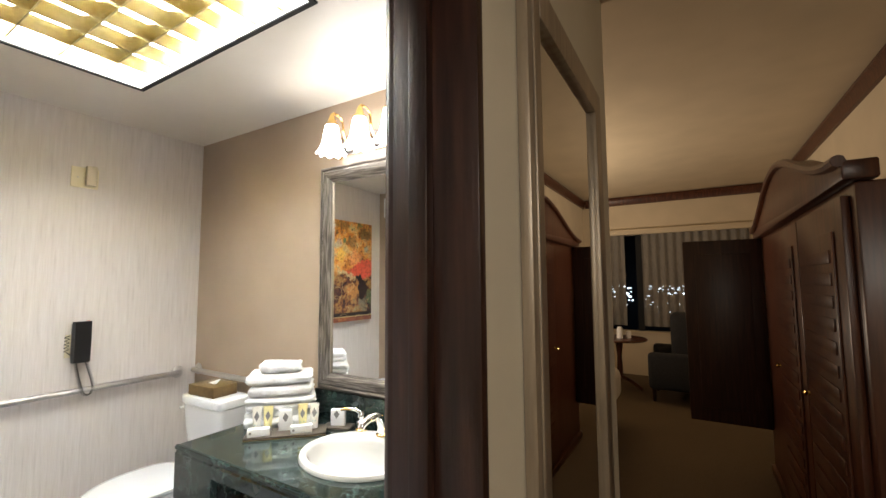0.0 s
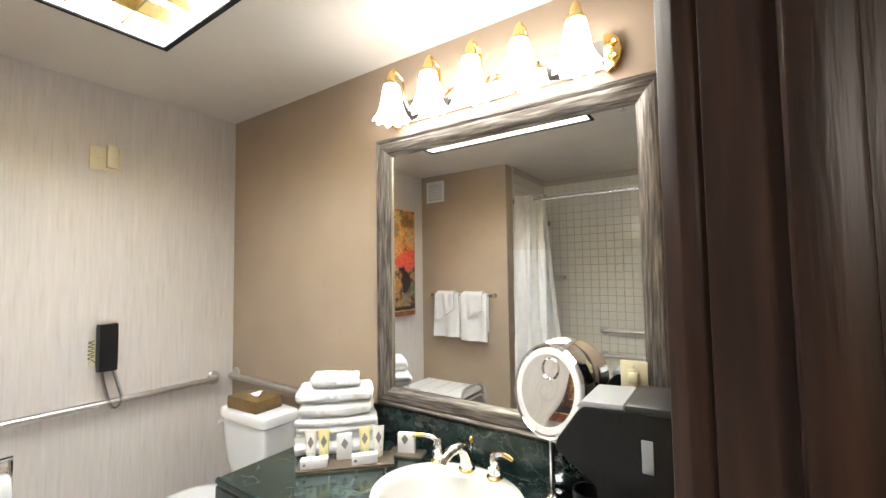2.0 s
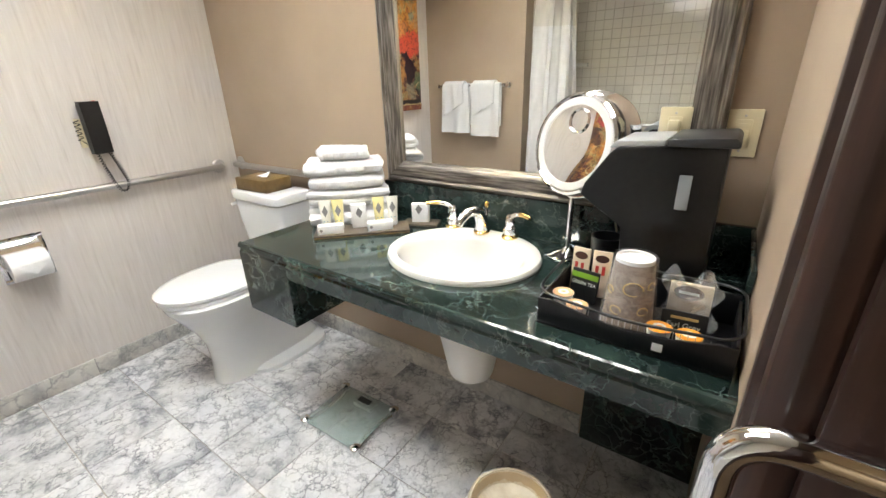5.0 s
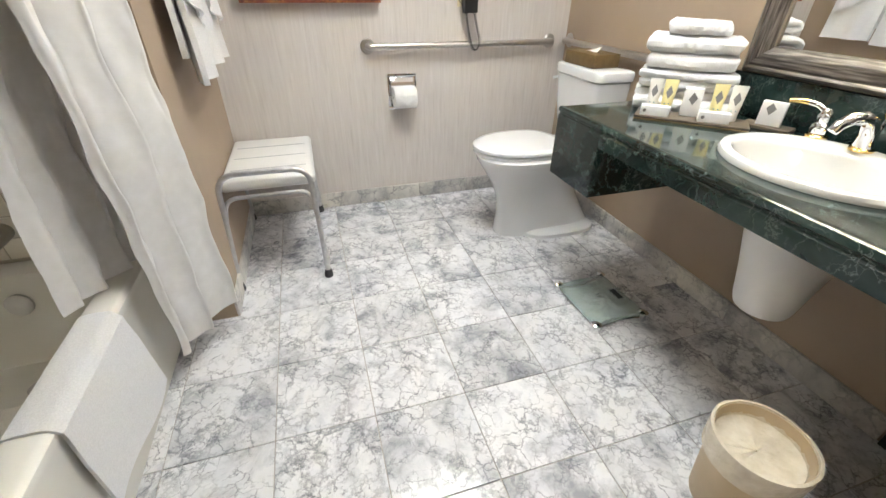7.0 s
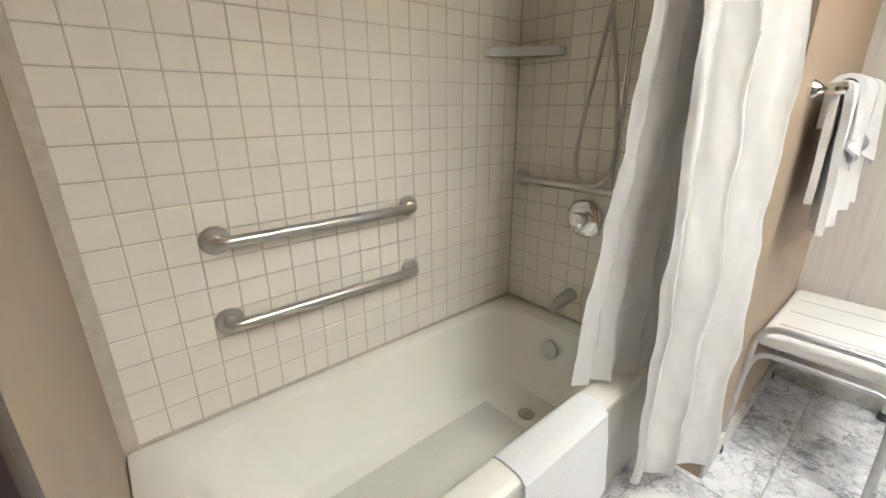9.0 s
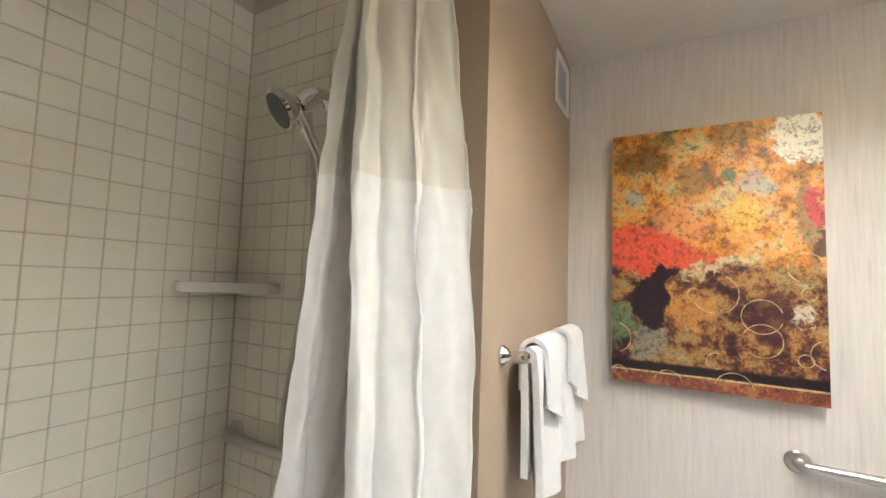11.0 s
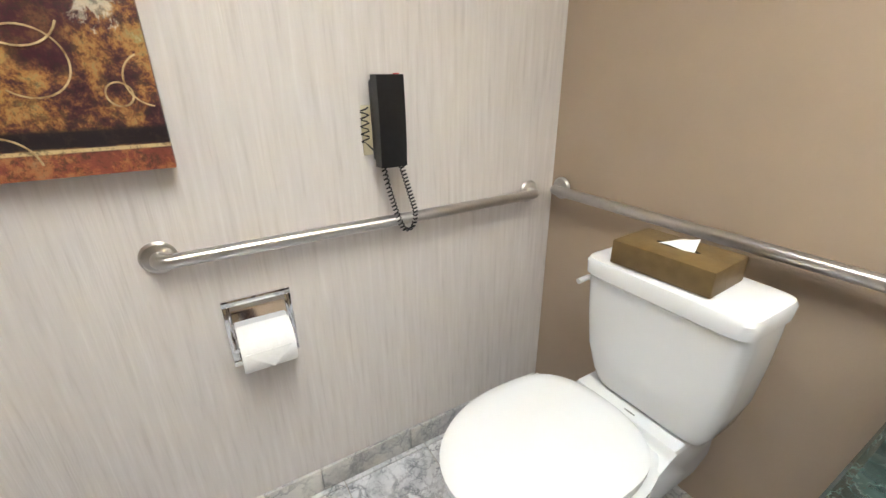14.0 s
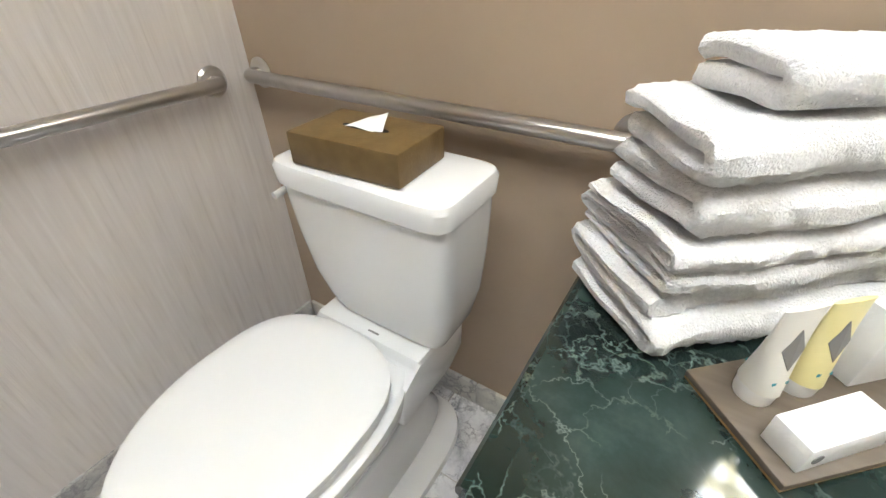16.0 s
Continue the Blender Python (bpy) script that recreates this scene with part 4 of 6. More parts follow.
def carton(name, u, n, w, d, h, ang, label, emblem):
    t = thing(name, on_board(u, n, 0.0125), label, "box", "toiletries on the board")
    m = turned(on_board(u, n, 0.0125), ang)
    part("carton", box(-w / 2, w / 2, -d / 2, d / 2, 0, h, 0.0015, m=m), PAPER_W, t)
    if emblem == "diamond":
        part("emblem", merge(None, extrude([(-0.012, h * 0.62), (0.004, h * 0.42), (0.016, h * 0.68), (0.0, h * 0.88)], -d / 2 - 0.001, -d / 2 - 0.0003, "y"), m), CARD_G, t, "grey diamond emblem")
    else:
        part("emblem", merge(None, lathe([(0.0, 0.0), (0.006, 0.0), (0.006, 0.0006), (0.0, 0.0006)], (-w * 0.36, -d / 2 - 0.0003, h / 2), 14, m=facing((0, -1, 0)), caps=False), m), CARD_G, t, "grey round emblem")
    return t
carton("soap_carton", 0.175, 0.085, 0.060, 0.030, 0.095, 0.0, "white upright soap carton with grey emblem", "diamond")
carton("soap_box", 0.065, 0.028, 0.098, 0.036, 0.034, 0.05, "white flat soap box on the board", "dot")
carton("soap_box", 0.255, 0.030, 0.098, 0.036, 0.034, 0.08, "white flat soap box on the board", "dot")
# card on its own board near the basin
b = box(-0.075, 0.075, -0.04, 0.04, 0, 0.010, 0.002, m=Matrix.Translation((-1.565, 1.50, CZ + 0.001)) @ Matrix.Rotation(0.35, 4, "Z"))
solid("card_board", b, BOARD, "small brown board beside the basin", "tray")
t = thing("display_card", (-1.565, 1.50, CZ + 0.012), "white folded display card with grey emblem", "card")
m = Matrix.Translation((-1.565, 1.50, CZ + 0.0115)) @ Matrix.Rotation(0.45, 4, "Z")
part("card", box(-0.036, 0.036, -0.012, 0.012, 0, 0.078, 0.001, m=m), PAPER_W, t)
part("emblem", merge(None, extrude([(-0.020, 0.056), (-0.006, 0.034), (0.010, 0.056), (-0.006, 0.074)], -0.0135, -0.0123, "y"), m), CARD_G, t, "grey diamond emblem")

# magnifying mirror
mm = thing("makeup_mirror", (-0.94, 1.49, CZ), "round chrome magnifying mirror on a stand", "mirror")
part("base", lathe([(0.0, 0.001), (0.076, 0.001), (0.078, 0.006), (0.060, 0.012), (0.022, 0.018), (0.010, 0.028), (0.0, 0.028)], (-0.94, 1.49, CZ), 32, caps=False), CHROME, mm)
part("stem", tube([(-0.94, 1.49, CZ + 0.025), (-0.94, 1.49, 1.035)], 0.009, 14), CHROME, mm)
FD = Vector((-0.391, -0.92, 0.22)).normalized()
MC = Vector((-0.945, 1.48, 1.190))
m = facing(FD)
side = Vector((0, 0, 1)).cross(FD).normalized()
up = FD.cross(side).normalized()
part("yoke", tube([MC - FD * 0.035 + side * 0.155 * math.cos(a) + up * 0.155 * math.sin(a) for a in [math.pi + math.pi * k / 20 for k in range(21)]], 0.006, 10), CHROME, mm)
part("shell", lathe([(0.0, -0.062), (0.085, -0.058), (0.125, -0.040), (0.142, -0.012), (0.150, 0.0), (0.151, 0.006), (0.143, 0.010), (0.138, 0.007)], MC, 48, m=m, caps=False), CHROME, mm)
part("light_ring", lathe([(0.138, 0.006), (0.136, 0.009), (0.116, 0.009), (0.114, 0.005)], MC, 48, m=m, caps=False), RING_LIGHT, mm, "frosted white light ring")
part("glass", lathe([(0.0, 0.004), (0.06, 0.0045), (0.114, 0.006), (0.114, 0.001), (0.0, 0.0)], MC, 48, m=m, caps=False), MIRROR, mm, "mirror glass")
part("spot_lens", lathe([(0.030, 0.006), (0.034, 0.011), (0.038, 0.006)], MC + up * 0.070 + side * 0.005, 28, m=m, caps=False), CHROME, mm, "small round spot ring")
cord = [MC - FD * 0.05 + Vector((0.10, 0.03, -0.06)), (-0.84, 1.53, 1.05), (-0.80, 1.535, 0.92), (-0.80, 1.545, CZ + 0.004), (-0.72, 1.55, CZ + 0.004)]
part("cord", tube(rounded(cord, 0.06, 6), 0.003, 6), PLASTIC_I, mm)

# coffee maker
cm = thing("coffee_maker", (-0.67, 1.38, CZ), "black plastic single-cup coffee maker with grey lid", "coffee maker")
o = [(-0.735, CZ + 0.030), (-0.735, 1.025), (-0.800, 1.055), (-0.855, 1.095), (-0.845, 1.125), (-0.790, 1.205), (-0.770, 1.222), (-0.548, 1.232), (-0.545, CZ + 0.030)]
part("body", extrude(o, 1.275, 1.480, "y", 0.008), PLASTIC_B, cm)
part("base", box(-0.860, -0.540, 1.270, 1.485, CZ + 0.001, CZ + 0.029, 0.008), PLASTIC_B, cm)
part("lid", extrude([(-0.795, 1.215), (-0.778, 1.234), (-0.672, 1.240), (-0.672, 1.224)], 1.280, 1.475, "y", 0.004), PLASTIC_G, cm, "light grey hinged lid")
part("reservoir_lid", extrude([(-0.668, 1.226), (-0.668, 1.243), (-0.540, 1.250), (-0.530, 1.240), (-0.530, 1.228)], 1.268, 1.487, "y", 0.004), material("dark_grey_plastic", (0.032, 0.032, 0.034), 0.35), cm, "dark grey tank lid")
part("water_window", box(-0.632, -0.606, 1.2715, 1.2745, 1.085, 1.165, 0.001), material("grey_window", (0.33, 0.36, 0.38), 0.3), cm, "grey water gauge")
part("drip_cup", lathe([(0.0, 0.0), (0.040, 0.0), (0.045, 0.10), (0.041, 0.10), (0.037, 0.008), (0.0, 0.006)], (-0.790, 1.37, CZ + 0.030), 24, caps=False), PLASTIC_B, cm)

# coffee tray
tray = thing("coffee_tray", (-0.665, 1.15, CZ), "black tray with wire rim for coffee supplies", "tray")
TX0, TX1, TY0, TY1 = -0.855, -0.462, 1.035, 1.255
b = box(TX0, TX1, TY0, TY1, CZ + 0.001, CZ + 0.007)
part("tray_floor", b, PLASTIC_B, tray)
front = [(TX0, CZ + 0.007), (TX1, CZ + 0.007), (TX1, CZ + 0.068), (TX1 - 0.03, CZ + 0.070), (TX1 - 0.11, CZ + 0.052), (-0.67, CZ + 0.046), (TX0 + 0.12, CZ + 0.052), (TX0 + 0.03, CZ + 0.070), (TX0, CZ + 0.068)]
part("front_wall", extrude(front, TY0, TY0 + 0.006, "y", 0.001), PLASTIC_B, tray)
part("back_wall", box(TX0, TX1, TY1 - 0.006, TY1, CZ + 0.007, CZ + 0.085, 0.001), PLASTIC_B, tray)
for x in (TX0, TX1 - 0.006):
    part("side_wall", box(x, x + 0.006, TY0 + 0.007, TY1 - 0.007, CZ + 0.007, CZ + 0.072, 0.001), PLASTIC_B, tray)
rim = rounded([(TX0 - 0.004, TY0 + 0.10, CZ + 0.098), (TX0 - 0.004, TY0 - 0.004, CZ + 0.088), (-0.665, TY0 - 0.006, CZ + 0.070), (TX1 + 0.004, TY0 - 0.004, CZ + 0.088), (TX1 + 0.004, TY1 + 0.004, CZ + 0.098), (TX0 - 0.004, TY1 + 0.004, CZ + 0.098), (TX0 - 0.004, TY0 + 0.10, CZ + 0.098)], 0.05, 6)
part("wire_rim", tube(rim, 0.0035, 8), PLASTIC_B, tray)
for k in range(3):
    for q in range(9):
        x = TX0 + 0.01 + 0.13 * k + 0.013 * q
        part("wire", tube([(x, TY0 + 0.012, CZ + 0.01), (x, TY0 + 0.012, CZ + 0.066)], 0.001, 4), STEEL, tray)
part("badge", box(-0.605, -0.585, TY0 - 0.002, TY0 - 0.0003, CZ + 0.018, CZ + 0.036), WHITE_INK, tray, "small white badge")

# paper cup upside down in a wrapper
CUPAT = (-0.672, 1.115, CZ + 0.010)
t = thing("paper_cup", CUPAT, "brown printed paper cup upside down in clear wrap", "cup")
part("rim", lathe([(0.054, 0.0), (0.058, 0.003), (0.058, 0.009), (0.054, 0.011)], CUPAT, 28, caps=False), PAPER_W, t)
part("cup_wall", lathe([(0.055, 0.006), (0.041, 0.165), (0.039, 0.168)], CUPAT, 32, caps=False), CUP, t)
part("cup_base", lathe([(0.041, 0.162), (0.0395, 0.174), (0.036, 0.174), (0.034, 0.168), (0.0, 0.168)], CUPAT, 28, caps=False), PAPER_W, t)
cd = Vector((0.15, -1.0, 0)).normalized()
for q, (dz, da, s) in enumerate(((0.115, 0.1, 0.022), (0.060, -0.5, 0.014), (0.065, 0.6, 0.013), (0.10, -1.0, 0.012), (0.12, 1.0, 0.012))):
    a = math.atan2(cd.y, cd.x) + da
    r = 0.055 - 0.088 * dz + 0.0015
    c = Vector(CUPAT) + Vector((r * math.cos(a), r * math.sin(a), dz))
    tang = Vector((-math.sin(a), math.cos(a), 0))
    part("ink_swirl", tube([c + tang * s * math.cos(w) * 0.9 + Vector((0, 0, s * math.sin(w) * 0.7)) for w in [0.4 * i for i in range(14)]], 0.0014, 5), GOLD_INK, t, "gold printed swirl")
sleeve = [oval(CUPAT[0], CUPAT[1], CUPAT[2] + z, r, r * 0.97, 24) for r, z in ((0.061, 0.0), (0.058, 0.05), (0.050, 0.12), (0.046, 0.176))]
part("wrapper", loft(sleeve, caps=False), FILM, t, "clear crinkled wrapper")

# pods
for px, py, col in ((-0.822, 1.115, POD), (-0.775, 1.072, POD), (-0.600, 1.068, ORANGE), (-0.545, 1.066, ORANGE)):
    t = thing("coffee_pod", (px, py, CZ + 0.008), "small coffee pod with foil lid" if col is POD else "small creamer cup with orange foil lid", "pod", "pods in the tray")
    part("pod_cup", lathe([(0.0, 0.0), (0.019, 0.0), (0.024, 0.046), (0.026, 0.048), (0.0, 0.047)], (px, py, CZ + 0.0085), 20, caps=False), PLASTIC_W, t)
    part("foil_lid", lathe([(0.0, 0.0), (0.0255, 0.0), (0.0255, 0.0015), (0.0, 0.002)], (px, py, CZ + 0.0560), 20, caps=False), col, t)
    part("lid_print", lathe([(0.006, 0.0), (0.013, 0.0), (0.013, 0.0006), (0.006, 0.0006)], (px, py, CZ + 0.0580), 16, caps=False), WHITE_INK, t)

# tea and condiment packets
def packet(name, at, w, h, ang, tilt, mat, label, cat="packet", d=0.008):
    t = thing(name, at, label, cat)
    m = Matrix.Translation(at) @ Matrix.Rotation(ang, 4, "Z") @ Matrix.Rotation(tilt, 4, "X")
    part("pouch", box(-w / 2, w / 2, -d / 2, d / 2, 0, h, 0.002, m=m), mat, t)
    return t, m
t, m = packet("tea_packet", (-0.795, 1.185, CZ + 0.009), 0.072, 0.082, -0.18, -0.16, TEA_BLACK, "black green tea packet with lime band")
part("colour_band", box(-0.036, 0.036, -0.0052, -0.0042, 0.060, 0.074, m=m), TEA_GREEN, t, "lime green band")
words("lettering", "GREEN TEA", 0.0125, m @ Matrix.Translation((0, -0.0054, 0.047)) @ Matrix.Rotation(math.pi / 2, 4, "X"), WHITE_INK, t)
t, m = packet("tea_packet", (-0.560, 1.115, CZ + 0.009), 0.088, 0.066, 0.10, -0.20, TEA_BLACK, "black Earl Grey tea packet")
words("lettering", "Earl Grey", 0.0165, m @ Matrix.Translation((0, -0.0054, 0.036)) @ Matrix.Rotation(math.pi / 2, 4, "X"), WHITE_INK, t)
part("gold_mark", box(-0.026, 0.026, -0.0054, -0.0046, 0.050, 0.056, m=m), GOLD_INK, t, "gold brand bar")
for at, ang in (((-0.820, 1.222, CZ + 0.009), -0.1), ((-0.765, 1.222, CZ + 0.009), 0.1)):
    t, m = packet("creamer_packet", at, 0.046, 0.125, ang, -0.12, SUGAR, "cream paper condiment packet with brown oval")
    part("brown_oval", merge(None, lathe([(0.0, 0.0), (0.017, 0.0), (0.017, 0.0008), (0.0, 0.0008)], (0, -0.0042, 0.105), 20, sy=0.6, m=facing((0, -1, 0)), caps=False), m), BROWN_INK, t, "brown oval print")
    part("red_stripe", box(-0.014, -0.006, -0.0050, -0.0042, 0.062, 0.086, m=m), RED_INK, t, "red print")
    part("red_stripe", box(0.002, 0.010, -0.0050, -0.0042, 0.062, 0.086, m=m), RED_INK, t, "red print")
t, m = packet("condiment_kit", (-0.560, 1.190, CZ + 0.009), 0.085, 0.100, 0.05, -0.14, SUGAR, "clear-wrapped condiment kit with cream packets", d=0.018)
part("brown_oval", merge(None, lathe([(0.0, 0.0), (0.030, 0.0), (0.030, 0.0008), (0.0, 0.0008)], (-0.004, -0.0092, 0.080), 24, sy=0.55, m=facing((0, -1, 0)), caps=False), m), BROWN_INK, t, "brown oval print")
part("print_bar", box(-0.024, 0.016, -0.0112, -0.0102, 0.077, 0.083, m=m), WHITE_INK, t)
def crumple(u, v):
    x, z = (u - 0.5) * (0.105 + 0.02 * math.sin(v * 9)), v * (0.122 + 0.02 * math.sin(u * 11))
    w = noise.noise(Vector((x * 55, z * 55, 3.0))) * 0.016
    return m @ Vector((x, -0.014 + w, z))
part("clear_bag", sheet(crumple, 18, 18, 0.0006), FILM, t, "crinkled clear wrapper")

# ---- toilet ----
TCX = -2.45
toilet = thing("toilet", (TCX, 1.25, 0), "white china two-piece toilet with closed lid", "toilet")
def bowl_ring(z, a, front, back, p=2.3):
    cy, bb = (front + back) / 2, (back - front) / 2
    return oval(TCX - 0.03, cy, z, a, bb, 40, p)
body = [bowl_ring(0.001, 0.115, 0.925, 1.53, 3.0), bowl_ring(0.03, 0.112, 0.93, 1.53, 3.0), bowl_ring(0.11, 0.105, 0.935, 1.48, 2.6), bowl_ring(0.22, 0.110, 0.925, 1.42), bowl_ring(0.31, 0.135, 0.89, 1.40), bowl_ring(0.39, 0.170, 0.84, 1.38), bowl_ring(0.45, 0.190, 0.802, 1.36), bowl_ring(0.475, 0.193, 0.796, 1.36), bowl_ring(0.482, 0.182, 0.81, 1.35)]
part("bowl", loft(body), CHINA, toilet)
part("deck", extrude([(1.225, 0.36), (1.225, 0.478), (1.284, 0.480), (1.292, 0.512), (1.480, 0.512), (1.480, 0.40), (1.42, 0.36)], TCX - 0.168, TCX + 0.138, "x", 0.010), CHINA, toilet)
part("foot_flange", loft([oval(TCX, 1.30, z, a, bb, 40, 3.0) for z, a, bb in ((0.001, 0.155, 0.24), (0.02, 0.15, 0.235), (0.035, 0.11, 0.20))]), CHINA, toilet)
def seat_ring(z, g):
    pts = []
    for i in range(56):
        t = 2 * math.pi * i / 56
        c, s = math.cos(t), math.sin(t)
        yy = 1.055 + (0.272 - g) * s if s < 0 else 1.055 + (0.225 - g) * math.copysign(abs(s) ** 0.60, s)
        w = (0.200 - g) * math.copysign(abs(c) ** (0.98 if s < 0 else 0.72), c)
        pts.append((TCX - 0.05 + w * (1 - 0.12 * max(0, s) ** 3), yy, z))
    return pts
part("seat", loft([seat_ring(0.484, 0.012), seat_ring(0.488, 0.002), seat_ring(0.501, 0.002), seat_ring(0.505, 0.008)]), CHINA, toilet)
part("lid", loft([seat_ring(0.508, 0.006), seat_ring(0.511, -0.002), seat_ring(0.524, -0.002), seat_ring(0.531, 0.008), seat_ring(0.534, 0.035)]), CHINA, toilet, "closed glossy white lid")
def rrect(cx, cy, z, a, bb, p=6.0, n=48):
    return oval(cx, cy, z, a, bb, n, p)
TKX = -2.436
def tank_ring(z, a, front, back, p=7.0):
    return rrect(TKX, (front + back) / 2, z, a, (back - front) / 2, p)
part("tank", loft([tank_ring(0.5135, 0.130, 1.340, 1.450, 5), tank_ring(0.523, 0.149, 1.327, 1.460, 6), tank_ring(0.56, 0.166, 1.318, 1.468), tank_ring(0.64, 0.184, 1.302, 1.475), tank_ring(0.74, 0.192, 1.290, 1.480), tank_ring(0.83, 0.196, 1.283, 1.482), tank_ring(0.855, 0.196, 1.281, 1.482), tank_ring(0.858, 0.190, 1.286, 1.477)]), CHINA, toilet)
part("tank_lid", loft([tank_ring(0.8595, 0.193, 1.283, 1.480, 8), tank_ring(0.862, 0.201, 1.274, 1.487, 8), tank_ring(0.894, 0.203, 1.272, 1.489, 8), tank_ring(0.904, 0.198, 1.277, 1.484, 8), tank_ring(0.909, 0.186, 1.290, 1.472, 8), tank_ring(0.910, 0.12, 1.33, 1.43, 8)]), CHINA, toilet)
part("flush_lever", tube(rounded([(TKX - 0.186, 1.325, 0.825), (TKX - 0.212, 1.325, 0.825), (TKX - 0.213, 1.285, 0.82)], 0.012), 0.008, 10), CHINA, toilet, "small white side lever")
part("maker_mark", box(TKX - 0.03, TKX, 1.306, 1.311, 0.5125, 0.5132), CARD_G, toilet, "small grey maker mark")
# tissue box
tb = thing("tissue_box", (-2.450, 1.364, 0.911), "brown leatherette tissue box on the toilet tank", "tissue box")
m = Matrix.Translation((-2.450, 1.364, 0.911)) @ Matrix.Rotation(0.06, 4, "Z")
part("cover", box(-0.117, 0.117, -0.074, 0.074, 0.0, 0.060, 0.004, m=m), TISSUE, tb)
# no real hole: a black disc paints the shade inside the opening
part("slot", lathe([(0.0, 0.0), (0.05, 0.0), (0.05, 0.0006), (0.0, 0.0006)], (0, 0, 0), 24, sy=0.22, m=m @ Matrix.Translation((0, 0, 0.0602)), caps=False), SLOT, tb, "oval slot, its inner shade drawn as a black disc")
def tissue(u, v):
    x = (u - 0.5) * 0.080
    return m @ Vector((x * (1 - 0.45 * v) + 0.012 * v, -0.008 + 0.030 * v + 0.003 * math.sin(u * 7), 0.0605 + v * (0.010 + 0.014 * u)))
part("tissue", sheet(tissue, 10, 6, 0.001), PAPER_W, tb, "white tissue sheet")

# ---- grab bars ----
def grab_bar(a, c, out, label, r=0.017, off=0.045, mat=STEEL, fl=0.040):
    a, c, o = Vector(a), Vector(c), Vector(out)
    t = thing("grab_bar", (a + c) / 2, label, "grab bar")
    part("rail", tube(rounded([a + o * 0.004, a + o * off, c + o * off, c + o * 0.004], 0.038, 7), r, 16), mat, t)
    for p in (a, c):
        part("flange", lathe([(0.0, 0.0005), (fl, 0.0005), (fl, 0.004), (fl - 0.006, 0.010), (r, 0.012), (0.0, 0.012)], p, 28, m=facing(o), caps=False), mat, t)
    return t
BZ = 0.952
grab_bar((W, 0.338, BZ), (W, 1.475, BZ), (1, 0, 0), "brushed steel grab bar on striped wallpaper")
grab_bar((-3.03, N, BZ + 0.006), (-2.045, N, BZ + 0.006), (0, -1, 0), "brushed steel grab bar above the toilet tank")
grab_bar((-0.838, S, 0.968), (-1.487, S, 0.966), (0, 1, 0), "upper brushed steel grab bar on tub tiles")
grab_bar((-0.838, S, 0.722), (-1.487, S, 0.718), (0, 1, 0), "lower brushed steel grab bar on tub tiles")
grab_bar((PX + 0.022, -1.348, 1.016), (PX + 0.022, -0.72, 1.016), (1, 0, 0), "steel grab bar on the tap wall")

# ---- toilet roll holder ----
tp = thing("toilet_roll_holder", (W, 0.524, 0.6), "recessed chrome toilet paper holder with a hooded back", "paper holder")
b = box(W + 0.001, W + 0.010, 0.437, 0.611, 0.785, 0.803, 0.002)
box(W + 0.001, W + 0.010, 0.437, 0.611, 0.600, 0.618, 0.002, bm=b)
box(W + 0.001, W + 0.010, 0.437, 0.455, 0.6185, 0.7845, 0.002, bm=b)
box(W + 0.001, W + 0.010, 0.593, 0.611, 0.6185, 0.7845, 0.002, bm=b)
part("frame", b, CHROME, tp)
part("hood", loft([[(W + 0.001 + 0.022 * math.sin(math.pi * s / 8), yy, 0.7845 - 0.105 * s / 8) for s in range(9)] for yy in (0.456, 0.592)], closed=False), CHROME, tp)
# wall is not cut here: a near-black sheet stands for the recess's shade
part("recess_shade", box(W + 0.0005, W + 0.003, 0.4555, 0.5925, 0.6185, 0.7), SLOT, tp)
for yy in (0.4515, 0.5965):
    part("arm", tube([(W + 0.006, yy, 0.682), (W + 0.062, yy, 0.680)], 0.007, 10), CHROME, tp)
roll = thing("toilet_roll", (W + 0.055, 0.524, 0.63), "white toilet paper roll with folded point", "toilet paper")
part("roll", lathe([(0.018, -0.066), (0.060, -0.066), (0.062, -0.062), (0.062, 0.062), (0.060, 0.066), (0.018, 0.066), (0.018, -0.066)], (W + 0.062, 0.524, 0.680), 40, m=facing((0, 1, 0)), caps=False), PAPER_W, roll)
part("folded_point", loft([[(W + 0.1245, 0.468, 0.700), (W + 0.1245, 0.580, 0.700), (W + 0.1275, 0.528, 0.648)], [(W + 0.1262, 0.468, 0.700), (W + 0.1262, 0.580, 0.700), (W + 0.129, 0.528, 0.648)]]), PAPER_W, roll)
part("spindle", tube([(W + 0.062, 0.4586, 0.680), (W + 0.062, 0.5894, 0.680)], 0.012, 12), CHROME, roll)

# ---- wall phone ----
ph = thing("wall_phone", (W, 0.92, 1.1), "black wall telephone with coiled cord", "telephone")
part("back_plate", box(W + 0.001, W + 0.008, 0.862, 0.935, 1.14, 1.27, 0.002), PLASTIC_I, ph, "ivory wall plate")
part("cradle", box(W + 0.0085, W + 0.038, 0.885, 0.950, 1.125, 1.335, 0.008), PLASTIC_B, ph)
hs = [[(W + d + 0.004 * math.sin(math.pi * s), 0.923 + yy * 0.042, 1.112 + 0.233 * s) for d, yy in ((0.040, -1), (0.070, -0.9), (0.076, -0.5), (0.076, 0.5), (0.070, 0.9), (0.040, 1))] for s in (0, 0.03, 0.25, 0.5, 0.75, 0.97, 1)]
part("handset", loft(hs), PLASTIC_B, ph)
part("message_lamp", box(W + 0.05, W + 0.062, 0.940, 0.952, 1.3455, 1.348), RED_INK, ph, "small red lamp")
